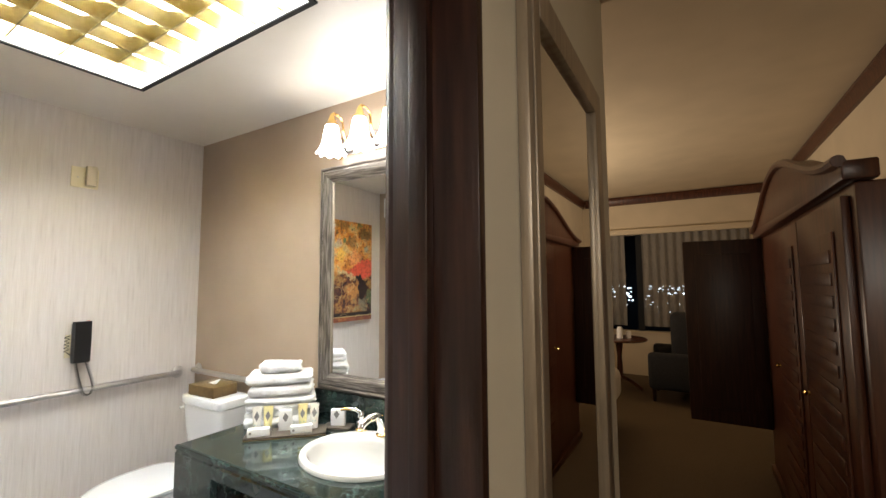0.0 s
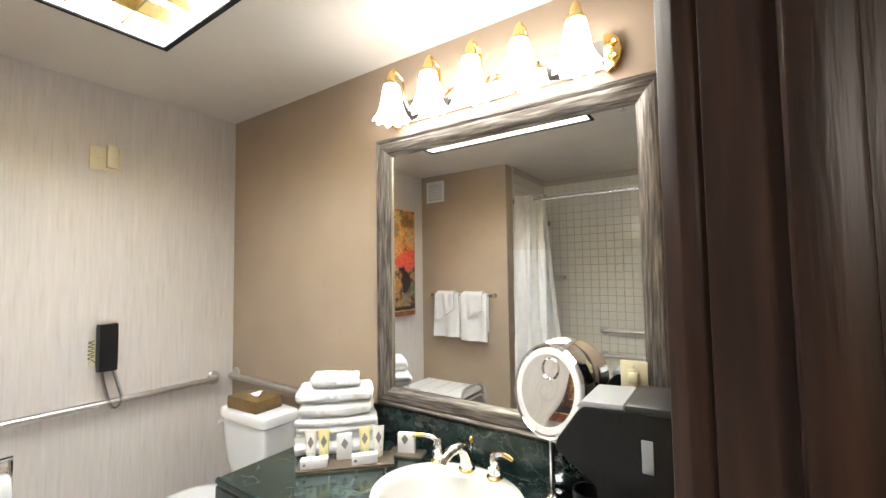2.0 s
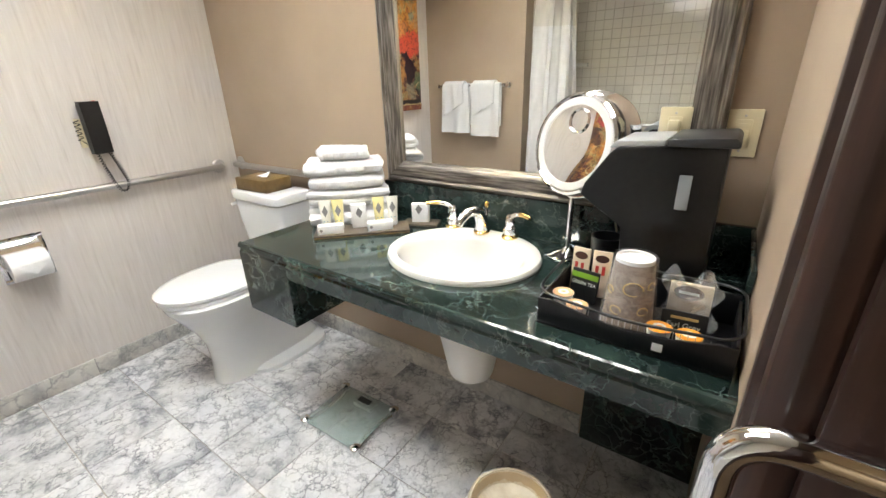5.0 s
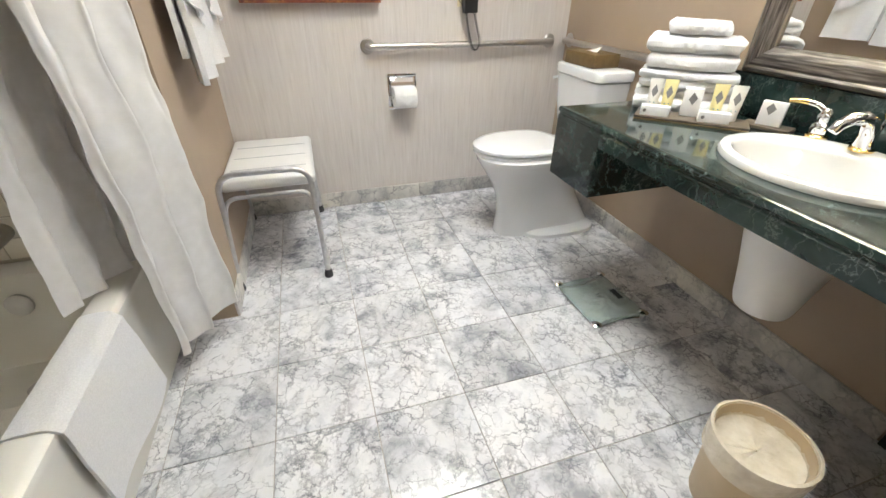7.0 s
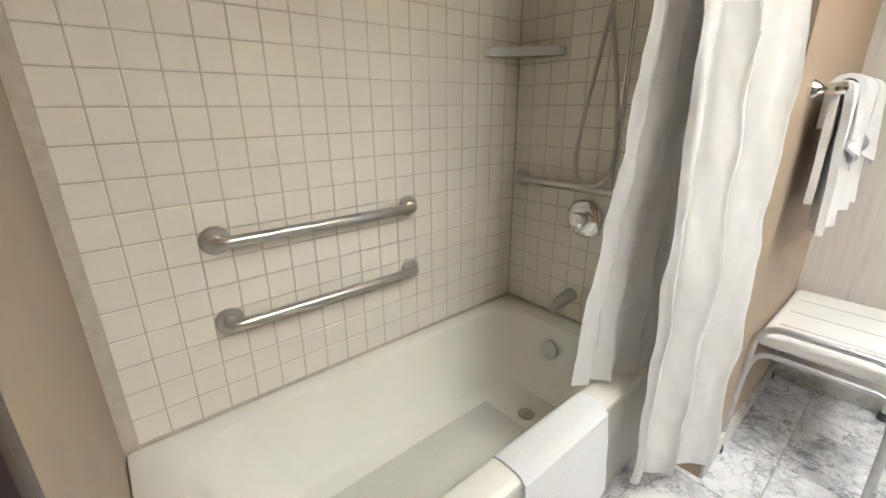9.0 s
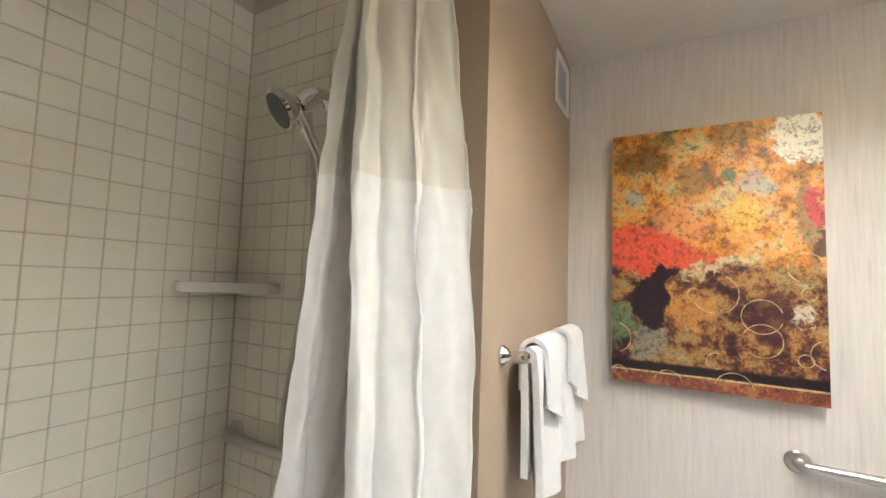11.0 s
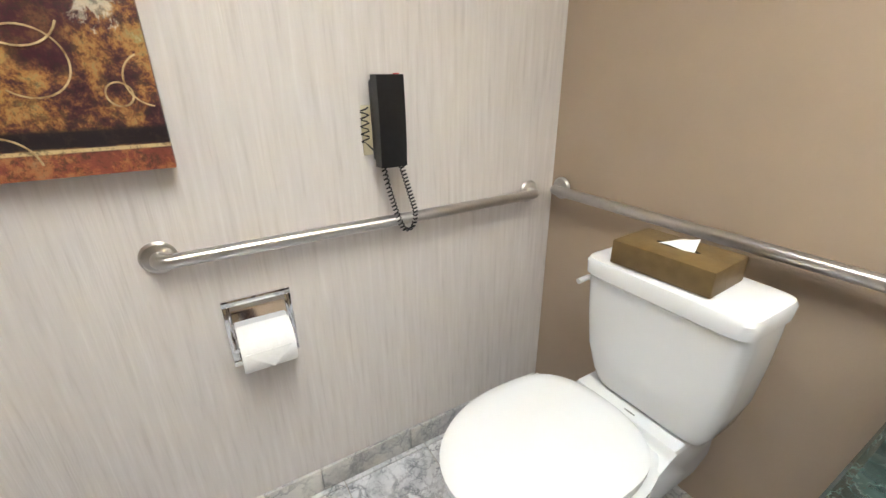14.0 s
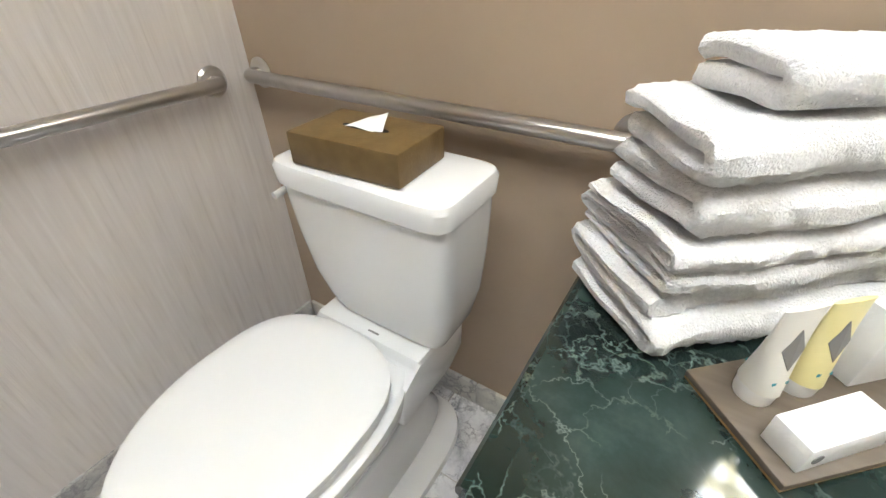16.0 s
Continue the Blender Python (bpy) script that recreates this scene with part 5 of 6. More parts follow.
path = rounded([(W + 0.055, 0.948, 1.115), (W + 0.062, 0.988, 0.965), (W + 0.064, 0.972, 0.922), (W + 0.064, 0.945, 0.922), (W + 0.060, 0.928, 0.965), (W + 0.03, 0.912, 1.07), (W + 0.03, 0.905, 1.122)], 0.05, 8)
fine = []
for a, c in zip(path, path[1:]):
    k = max(1, int((c - a).length / 0.0013))
    fine += [a.lerp(c, i / k) for i in range(k)]
coil, ang = [], 0.0
for i, p in enumerate(fine):
    ang += 0.78
    coil.append(p + Vector((math.cos(ang) * 0.007, math.sin(ang) * 0.007 * 0.9, math.sin(ang) * 0.003)))
part("coiled_cord", tube(coil, 0.0022, 5), PLASTIC_B, ph)
side_c = [(W + 0.012 + 0.006 * math.sin(i * 1.3), 0.868 + 0.012 * math.cos(i * 1.3), 1.265 - 0.004 * i) for i in range(24)]
part("line_cord", tube(side_c + [(W + 0.012, 0.890, 1.15)], 0.0022, 5), PLASTIC_B, ph)

# plate high on the wall
ap = thing("alarm_plate", (W, 0.905, 2.13), "ivory double wall plate with clear sounder", "wall plate")
part("plate", box(W + 0.001, W + 0.008, 0.840, 0.972, 2.130, 2.252, 0.003), PLASTIC_I, ap)
part("sounder", box(W + 0.0085, W + 0.040, 0.905, 0.955, 2.145, 2.262, 0.006), material("clear_amber_plastic", (0.62, 0.56, 0.42), 0.2), ap)
for yy in (0.872, 0.962):
    part("screw", lathe([(0.0, 0.0), (0.004, 0.0), (0.003, 0.002), (0.0, 0.002)], (W + 0.0082, yy, 2.19), 8, m=facing((1, 0, 0)), caps=False), STEEL, ap)

# ---- painting ----
art = thing("canvas_painting", (W, 0.075, 1.162), "abstract canvas painting in orange, coral and plum", "painting")
AY0, AY1, AZ0, AZ1 = -0.271, 0.421, 1.162, 2.192
part("canvas", box(W + 0.002, W + 0.050, AY0, AY1, AZ0, AZ1, 0.002), CANVAS, art)
def circle_at(u, v, r, arc=1.0, start=0.0):
    yy, zz = AY0 + u * (AY1 - AY0), AZ0 + v * (AZ1 - AZ0)
    steps = 28
    pts = [(W + 0.0505, yy + r * math.cos(start + arc * 2 * math.pi * k / steps), zz + r * math.sin(start + arc * 2 * math.pi * k / steps)) for k in range(steps + 1)]
    part("painted_ring", tube(pts, 0.0022, 4), material_ring, art, "thin pale gold ring")
material_ring = speckle(material("gold_paint", rough=0.6), [(0.35, (0.26, 0.15, 0.06)), (0.6, (0.60, 0.47, 0.25))], 40)
for u, v, r, arc, st in ((0.735, 0.285, 0.062, 0.9, 0.3), (0.735, 0.20, 0.060, 0.8, 4.0), (0.93, 0.37, 0.022, 1.0, 0), (0.91, 0.145, 0.022, 1.0, 0), (0.53, 0.36, 0.075, 0.6, 3.6), (0.43, 0.355, 0.022, 0.8, 1.0), (0.92, 0.46, 0.052, 0.7, 0.2), (0.02, 0.17, 0.060, 0.42, 5.0), (0.53, 0.115, 0.030, 0.7, 0.8), (1.0, 0.17, 0.05, 0.4, 2.0), (0.30, 0.012, 0.05, 0.45, 0.2), (0.61, 0.02, 0.06, 0.45, 0.1), (0.04, 0.03, 0.03, 0.45, 0.2)):
    if AY0 < AY0 + u * (AY1 - AY0) - r or arc < 0.5:
        circle_at(u, v, r, arc, st)

# vent
vent = thing("wall_vent", (-2.90, PY, 2.30), "white louvred wall vent near the ceiling", "vent")
b = box(-3.01, -2.79, PY + 0.001, PY + 0.010, 2.300, 2.325, 0.002)
box(-3.01, -2.79, PY + 0.001, PY + 0.010, 2.495, 2.520, 0.002, bm=b)
box(-3.01, -2.985, PY + 0.001, PY + 0.010, 2.3255, 2.4945, 0.002, bm=b)
box(-2.815, -2.79, PY + 0.001, PY + 0.010, 2.3255, 2.4945, 0.002, bm=b)
part("frame", b, PLASTIC_W, vent)
part("backing", box(-2.985, -2.815, PY + 0.0005, PY + 0.002, 2.325, 2.495), PLASTIC_G, vent)
for k in range(9):
    z = 2.334 + 0.0182 * k
    part("slat", extrude([(PY + 0.0025, z + 0.010), (PY + 0.009, z), (PY + 0.010, z + 0.002), (PY + 0.0035, z + 0.012)], -2.984, -2.816, "x"), PLASTIC_W, vent)

# ---- towel bar ----
tbar = thing("towel_bar", (-2.57, PY, 1.35), "chrome towel bar on tan wall", "towel bar")
YB = PY + 0.068
part("rail", tube([(-2.915, YB, 1.352), (-2.232, YB, 1.352)], 0.009, 14), CHROME, tbar)
for x in (-2.905, -2.240):
    part("post", lathe([(0.0, 0.0005), (0.028, 0.0005), (0.028, 0.008), (0.018, 0.020), (0.013, 0.032), (0.016, 0.046), (0.018, 0.068), (0.014, 0.080), (0.0, 0.083)], (x, PY, 1.352), 24, m=facing((0, 1, 0)), caps=False), CHROME, tbar)
def hung(x0, x1, front_most, back, r, seed, flare, slant=0.0):
    def f(u, v):
        front = front_most * (1 - slant * u)
        total = front + back + math.pi * r
        s = v * total
        x = x0 + (x1 - x0) * u
        wob = noise.noise(Vector((u * 5 + seed, s * 4, seed))) * 0.012 * min(1, s * 3)
        if s < back:
            y, z = -r, 1.352 - (back - s)
            drop = back - s
        elif s < back + math.pi * r:
            a = (s - back) / r
            y, z = -r * math.cos(a), 1.352 + r * math.sin(a)
            drop = 0
        else:
            drop = s - back - math.pi * r
            y, z = r, 1.352 - drop
        wave = math.sin(u * 9 + seed) * 0.016 * min(1, drop * 4)
        mid = (x0 + x1) / 2
        return (mid + (x - mid) * (1 + flare * drop), YB + y + (wave + wob + 0.02 * drop) * (1 if y > 0 else 0.3), z)
    return f
for k, (x0, x1) in enumerate(((-2.860, -2.585), (-2.560, -2.275))):
    solid("hanging_towel", sheet(hung(x0, x1, 0.40 + 0.02 * k, 0.33, 0.024, 2.0 + 3 * k, 0.05), 22, 40, 0.020), TERRY, "white terry hand towel hanging over the bar", "towel", group="towels on the bar")
    solid("hanging_washcloth", sheet(hung(x0 + 0.030, x1 - 0.045, 0.25, 0.11, 0.044, 7.0 + 3 * k, 0.12, 0.45), 16, 24, 0.014), TERRY, "white washcloth draped over the hanging towel", "washcloth", group="washcloths on the bar")

# ---- shower stool ----
st = thing("shower_stool", (-2.66, -0.26, 0), "white plastic shower stool on aluminium legs", "stool")
SZ = 0.505
def slot_seat():
    return box(-3.015, -2.385, -0.455, -0.045, SZ - 0.045, SZ, 0.022, 4)
part("seat", slot_seat(), PLASTIC_W, st)
# seat is not grooved: thin grey strips on top draw the grooves' shade
for x in (-2.86, -2.70, -2.54):
    part("groove_shade", box(x - 0.003, x + 0.003, -0.42, -0.08, SZ + 0.0002, SZ + 0.0012), PLASTIC_G, st)
for xf, xt in ((-2.295, -2.375), (-3.035, -2.985)):
    f0, f1 = (xf, -0.467, 0.02), (xf, -0.057, 0.02)
    hoop = rounded([f0, (xt, -0.452, SZ + 0.045 if xf > -2.5 else SZ - 0.06), (xt, -0.068, SZ + 0.045 if xf > -2.5 else SZ - 0.06), f1], 0.085, 8)
    part("leg_frame", tube(hoop, 0.0125, 14), ALU, st)
    xi = xt + (0.02 if xf > -2.5 else -0.0)
    part("cross_tube", tube(rounded([(xf + (xt - xf) * 0.66, -0.457, 0.335), (xt, -0.44, SZ - 0.065), (xt, -0.08, SZ - 0.065), (xf + (xt - xf) * 0.66, -0.067, 0.335)], 0.06, 6), 0.010, 12), ALU, st)
    for yy in (-0.467, -0.057):
        leg = part("rubber_foot", lathe([(0.0, 0.0), (0.020, 0.001), (0.021, 0.012), (0.016, 0.040), (0.0, 0.041)], (xf, yy, 0.0), 18, caps=False), RUBBER, st, "grey rubber foot")
        part("adjuster", tube([(xf + (xt - xf) * 0.10, yy, 0.075), (xf + (xt - xf) * 0.22, yy, 0.14)], 0.0145, 12), ALU, st)

# ---- bathtub ----
tub = thing("bathtub", (-1.33, -1.02, 0), "cream enamel alcove bathtub", "bathtub")
BX0, BX1, BY0, BY1, RIM = PX + 0.022, -0.527, S + 0.001, -0.655, 0.43
def rr(x0, x1, y0, y1, z, r, n=10):
    pts = []
    for cx, cy, a0 in ((x1 - r, y1 - r, 0), (x0 + r, y1 - r, 90), (x0 + r, y0 + r, 180), (x1 - r, y0 + r, 270)):
        for k in range(n):
            a = radians(a0 + 90 * k / (n - 1))
            pts.append((cx + r * math.cos(a), cy + r * math.sin(a), z))
    return pts
rings = [rr(BX0, BX1, BY0, BY1 - 0.012, 0.001, 0.012), rr(BX0, BX1, BY0, BY1 - 0.008, 0.05, 0.012), rr(BX0, BX1, BY0, BY1 - 0.004, RIM - 0.045, 0.012), rr(BX0, BX1, BY0, BY1, RIM - 0.035, 0.012), rr(BX0, BX1, BY0, BY1, RIM - 0.012, 0.012), rr(BX0 + 0.004, BX1 - 0.004, BY0 + 0.004, BY1 - 0.008, RIM - 0.003, 0.014), rr(BX0 + 0.012, BX1 - 0.012, BY0 + 0.012, BY1 - 0.02, RIM, 0.02),
         rr(BX0 + 0.075, BX1 - 0.10, BY0 + 0.055, BY1 - 0.085, RIM, 0.16), rr(BX0 + 0.088, BX1 - 0.115, BY0 + 0.066, BY1 - 0.097, RIM - 0.008, 0.16), rr(BX0 + 0.10, BX1 - 0.14, BY0 + 0.076, BY1 - 0.106, RIM - 0.05, 0.16), rr(BX0 + 0.135, BX1 - 0.23, BY0 + 0.10, BY1 - 0.125, 0.16, 0.15), rr(BX0 + 0.17, BX1 - 0.30, BY0 + 0.13, BY1 - 0.150, 0.105, 0.13), rr(BX0 + 0.22, BX1 - 0.36, BY0 + 0.18, BY1 - 0.20, 0.092, 0.10)]
part("shell", loft(rings), ENAMEL, tub)
part("bath_mat_texture", box(-1.72, -0.98, -1.20, -0.88, 0.0925, 0.0955, 0.0012), speckle(material("anti_slip_patch", rough=0.8), [(0.3, (0.66, 0.64, 0.58)), (0.7, (0.74, 0.72, 0.66))], 200, bump=0.5, bump_scale=500), tub, "grey anti-slip patch in the tub floor")
part("drain", lathe([(0.0, 0.0), (0.032, 0.0), (0.034, 0.004), (0.020, 0.006), (0.0, 0.010)], (-1.79, -1.03, 0.0925), 20, caps=False), STEEL, tub)
part("overflow", lathe([(0.0, 0.0), (0.040, 0.0), (0.040, 0.008), (0.030, 0.013), (0.0, 0.014)], (BX0 + 0.112, -1.06, 0.322), 24, m=facing((1, 0, 0.12)), caps=False), STEEL, tub)
mat_t = thing("bath_mat", (-1.45, -0.66, RIM), "white terry bath mat draped over the tub rim", "bath mat")
def mat_f(u, v):
    x = -1.675 + 0.40 * u
    s = v * 0.56
    pts = [(0.0, (-0.772, 0.285)), (0.13, (-0.752, RIM + 0.003)), (0.18, (-0.715, RIM + 0.010)), (0.23, (-0.665, RIM + 0.009)), (0.265, (-0.640, RIM - 0.015)), (0.56, (-0.628, 0.125))]
    for (s0, p0), (s1, p1) in zip(pts, pts[1:]):
        if s <= s1 + 1e-9:
            q = (s - s0) / (s1 - s0)
            y, z = p0[0] + (p1[0] - p0[0]) * q, p0[1] + (p1[1] - p0[1]) * q
            break
    w = noise.noise(Vector((u * 4, v * 5, 1.0))) * 0.010
    fall = max(0, s - 0.27)
    return (x + w + 0.10 * fall * (u - 0.3), y + fall * (0.06 * math.sin(u * 6) + 0.05) * 0.6, z + (w * 0.2 if fall == 0 else 0.05 * fall * (u - 0.4)))
part("cloth", sheet(mat_f, 20, 36, 0.008), TERRY, mat_t)

# tub fittings
TX = PX + 0.0215
vl = thing("tub_valve", (TX, -1.028, 0.888), "round chrome shower valve with knob", "tap")
part("plate", lathe([(0.0, 0.0), (0.078, 0.0), (0.078, 0.004), (0.070, 0.012), (0.050, 0.018), (0.0, 0.018)], (TX, -1.028, 0.888), 36, m=facing((1, 0, 0)), caps=False), CHROME, vl)
part("knob", lathe([(0.0, 0.018), (0.026, 0.018), (0.030, 0.030), (0.034, 0.050), (0.030, 0.066), (0.0, 0.070)], (TX, -1.028, 0.888), 24, m=facing((1, 0, 0)), caps=False), CHROME, vl)
part("lever", tube([(TX + 0.055, -1.028, 0.888), (TX + 0.066, -1.04, 0.848)], 0.009, 10), CHROME, vl)
sp = thing("tub_spout", (TX, -1.055, 0.532), "brushed chrome tub spout", "spout")
part("spout", loft([[(TX + d, -1.055 + q[0] * w, 0.545 + dz + q[1] * h) for q in [(math.cos(2 * math.pi * k / 20), math.sin(2 * math.pi * k / 20)) for k in range(20)]] for d, w, h, dz in ((0.0, 0.030, 0.030, 0), (0.01, 0.031, 0.031, 0), (0.07, 0.027, 0.026, -0.006), (0.115, 0.022, 0.020, -0.016), (0.13, 0.016, 0.014, -0.024))]), STEEL, sp)
sh = thing("hand_shower", (TX, -1.0, 1.3), "chrome hand shower with slide bar and hose", "shower")
part("slide_bar", tube([(TX + 0.050, -0.905, 1.00), (TX + 0.050, -0.905, 1.93)], 0.011, 14), CHROME, sh)
for z in (1.035, 1.862):
    part("bracket", lathe([(0.0, 0.0), (0.030, 0.0), (0.030, 0.010), (0.014, 0.022), (0.013, 0.05), (0.0, 0.052)], (TX, -0.893, z), 20, m=facing((1, 0, 0)), caps=False), CHROME, sh)
part("slider", tube([(TX + 0.052, -0.965, 1.818), (TX + 0.054, -0.94, 1.815), (TX + 0.056, -0.90, 1.808), (TX + 0.056, -0.862, 1.804)], 0.017, 14), CHROME, sh)
part("wall_plate", lathe([(0.0, 0.0), (0.040, 0.0), (0.040, 0.006), (0.030, 0.014), (0.0, 0.016)], (TX, -0.985, 2.11), 24, m=facing((1, 0, 0)), caps=False), CHROME, sh)
part("supply_elbow", tube(rounded([(TX + 0.004, -0.985, 2.11), (TX + 0.06, -0.985, 2.11), (TX + 0.10, -0.995, 2.07)], 0.03), 0.015, 12), CHROME, sh)
part("holder", lathe([(0.0, -0.03), (0.026, -0.03), (0.032, 0.0), (0.026, 0.03), (0.0, 0.03)], (TX + 0.095, -0.995, 2.075), 20, m=facing((0.5, -0.3, -0.5)), caps=False), CHROME, sh)
HD = Vector((TX + 0.150, -1.030, 2.030))
HF = (0.72, -0.35, -0.60)
hd = part("shower_head", lathe([(0.0, 0.018), (0.060, 0.016), (0.064, 0.006), (0.061, -0.006), (0.044, -0.028), (0.018, -0.040), (0.0, -0.042)], HD, 36, m=facing(HF), caps=False), CHROME, sh)
part("spray_face", lathe([(0.0, 0.0200), (0.052, 0.0190), (0.052, 0.0172), (0.0, 0.0174)], HD, 36, m=facing(HF), caps=False), material("dark_nozzle_face", (0.13, 0.14, 0.15), 0.4), hd, "dark grey nozzle face")
part("wand", tube([HD + Vector((-0.03, 0.015, 0.014)), (TX + 0.105, -0.985, 1.99), (TX + 0.075, -0.955, 1.90), (TX + 0.068, -0.950, 1.83)], 0.018, 14, taper=0.013), CHROME, sh)
hose = [Vector(p) for p in ((TX + 0.068, -0.950, 1.83), (TX + 0.06, -0.965, 1.70), (TX + 0.06, -1.000, 1.50), (TX + 0.06, -1.040, 1.28), (TX + 0.07, -1.053, 1.12), (TX + 0.08, -1.025, 1.055), (TX + 0.08, -0.970, 1.035), (TX + 0.08, -0.915, 1.07), (TX + 0.07, -0.902, 1.17), (TX + 0.06, -0.935, 1.40), (TX + 0.055, -0.980, 1.62), (TX + 0.055, -0.998, 1.85), (TX + 0.085, -0.995, 2.05))]
smooth_hose = []
for i in range(len(hose) - 1):
    p0, p1, p2, p3 = hose[max(i - 1, 0)], hose[i], hose[i + 1], hose[min(i + 2, len(hose) - 1)]
    for k in range(10):
        q = k / 10
        smooth_hose.append(0.5 * (2 * p1 + (p2 - p0) * q + (2 * p0 - 5 * p1 + 4 * p2 - p3) * q * q + (3 * p1 - p0 - 3 * p2 + p3) * q ** 3))
part("hose", tube(smooth_hose, 0.0075, 10), STEEL, sh, "ribbed metal hose")
shelf = thing("corner_shelf", (TX, S, 1.49), "cream ceramic corner shelf in the shower", "shelf")
part("shelf_board", extrude([(TX, S + 0.001), (TX + 0.215, S + 0.001), (TX + 0.215, S + 0.035), (TX + 0.13, S + 0.105), (TX + 0.045, S + 0.23), (TX, S + 0.23)], 1.490, 1.522, "z", 0.006), BISQUE, shelf)
rod = thing("curtain_rod", (-1.33, -0.62, 2.24), "chrome shower curtain rod", "curtain rod")
part("rod", tube([(PX + 0.02, -0.62, 2.24), (-0.527, -0.62, 2.24)], 0.013, 16), CHROME, rod)
for x, d in ((PX + 0.013, (1, 0, 0)), (-0.526, (-1, 0, 0))):
    part("flange", lathe([(0.0, 0.0), (0.036, 0.0), (0.034, 0.008), (0.018, 0.016), (0.0, 0.016)], (x, -0.62, 2.24), 20, m=facing(d), caps=False), CHROME, rod)

# shower curtain: outer panel outside the tub, inner panel swept into it
cur = thing("shower_curtain", (-1.95, -0.62, 0.05), "white fabric shower curtain gathered to one side", "curtain")
def hang(top0, top1, bot0, bot1, ytop, ybot, z0, z1, folds, seed, deep, power=1.0, lean=0.0):
    def f(u, v):
        z = z1 + (z0 - z1) * v
        vv = v ** power
        a = top0 + (top1 - top0) * u
        c = bot0 + (bot1 - bot0) * u
        x = a + (c - a) * vv
        ph = u * folds * 2 * math.pi + 2.2 * noise.noise(Vector((u * 3, v * 1.5, seed)))
        dep = deep * (0.75 + 0.5 * noise.noise(Vector((u * 5, v * 2, seed + 4)))) * (0.8 + 0.35 * v)
        wr = noise.noise(Vector((u * 7, v * 11, seed + 9))) * 0.016 + noise.noise(Vector((u * 13 + v * 9, v * 26, seed + 2))) * 0.006
        swing = lean * (1 - 2 * u) * min(1.0, 0.70 + 1.2 * v)
        return (x + 0.35 * dep * math.sin(2 * ph), ytop + (ybot - ytop) * min(1.0, vv * 1.4) + swing + dep * math.sin(ph) + wr, z)
    return f
SEAM = 1.775
fo = hang(-2.050, -1.800, -2.030, -1.735, -0.600, -0.520, 0.15, 2.285, 2.4, 3.0, 0.032, lean=0.075)
def cut(f, lo, hi):
    return lambda u, v: f(u, lo + (hi - lo) * v)
vs = (2.285 - SEAM) / (2.285 - 0.15)
part("top_band", sheet(cut(fo, 0.0, vs), 60, 24, 0.003), CURTAIN_TOP, cur, "cream woven upper band")
part("panel", sheet(cut(fo, vs, 1.0), 60, 60, 0.003), CURTAIN, cur)
fi = hang(-2.040, -1.800, -2.000, -1.665, -0.640, -0.700, 0.450, 2.24, 3.4, 8.0, 0.013, 1.35, lean=0.065)
vi = (2.24 - SEAM) / (2.24 - 0.450)
part("inner_top", sheet(cut(fi, 0.0, vi), 50, 20, 0.002), CURTAIN_TOP, cur, "cream woven upper band")
part("inner_panel", sheet(cut(fi, vi, 1.0), 50, 50, 0.002), CURTAIN, cur)
for k in range(6):
    x = -2.05 + 0.055 * k
    part("ring", tube([(x, -0.62 + 0.026 * math.cos(a), 2.243 + 0.026 * math.sin(a)) for a in [2 * math.pi * i / 18 for i in range(19)]], 0.004, 6), CHROME, cur)

# ---- loose things on the floor ----
SCM = Matrix.Translation((-1.715, 1.118, 0)) @ Matrix.Rotation(0.03, 4, "Z")
sc = thing("bathroom_scale", (-1.715, 1.118, 0), "square glass bathroom scale with chrome rails and feet", "scale")
part("platform", merge(None, loft([rr(-0.150, 0.150, -0.130, 0.130, z, 0.025, 6) for z in (0.028, 0.036)]), SCM), GLASS, sc, "clear greenish glass plate")
for x in (-1, 1):
    part("rail", merge(None, tube([(x * (0.152 - 0.022 * math.cos(q * math.pi / 2)), 0.125 * q, 0.0165) for q in [k / 8 - 1 for k in range(17)]], 0.0105, 10), SCM), CHROME, sc)
    for y in (-0.122, 0.122):
        part("foot", merge(None, lathe([(0.0, 0.0005), (0.020, 0.0005), (0.023, 0.010), (0.021, 0.030), (0.021, 0.040), (0.013, 0.045), (0.0, 0.046)], (x * 0.150, y, 0), 18, caps=False), SCM), CHROME, sc)
part("display_housing", box(-0.052, 0.052, 0.070, 0.120, 0.006, 0.0275, 0.004, m=SCM), PLASTIC_G, sc)
part("display", box(-0.034, 0.034, 0.080, 0.108, 0.0364, 0.0374, m=SCM), SLOT, sc, "dark display")

bn = thing("waste_bin", (-0.865, 0.955, 0), "beige plastic waste bin with clear liner", "waste bin")
BC = (-0.865, 0.955, 0)
part("pail", lathe([(0.0, 0.001), (0.088, 0.001), (0.092, 0.006), (0.112, 0.262), (0.117, 0.268), (0.117, 0.276), (0.110, 0.278), (0.106, 0.262), (0.086, 0.012), (0.0, 0.010)], BC, 40, caps=False), BASKET, bn)
rg = []
for r, z in ((0.002, 0.232), (0.05, 0.229), (0.092, 0.234), (0.103, 0.240), (0.108, 0.262), (0.113, 0.284), (0.1205, 0.284), (0.1215, 0.262), (0.1185, 0.225), (0.1185, 0.205)):
    rg.append([(BC[0] + (r + 0.0018 * noise.noise(Vector((k * 0.9, z * 40, 1)))) * math.cos(2 * math.pi * k / 48), BC[1] + (r + 0.0018 * noise.noise(Vector((k * 0.9, z * 40, 1)))) * math.sin(2 * math.pi * k / 48), z + 0.006 * noise.noise(Vector((k * 0.5, 2, z * 9))) * (1 if r < 0.1 else 0)) for k in range(48)])
part("liner", loft(rg, caps=False), LINER, bn, "crinkled plastic liner folded over the rim")

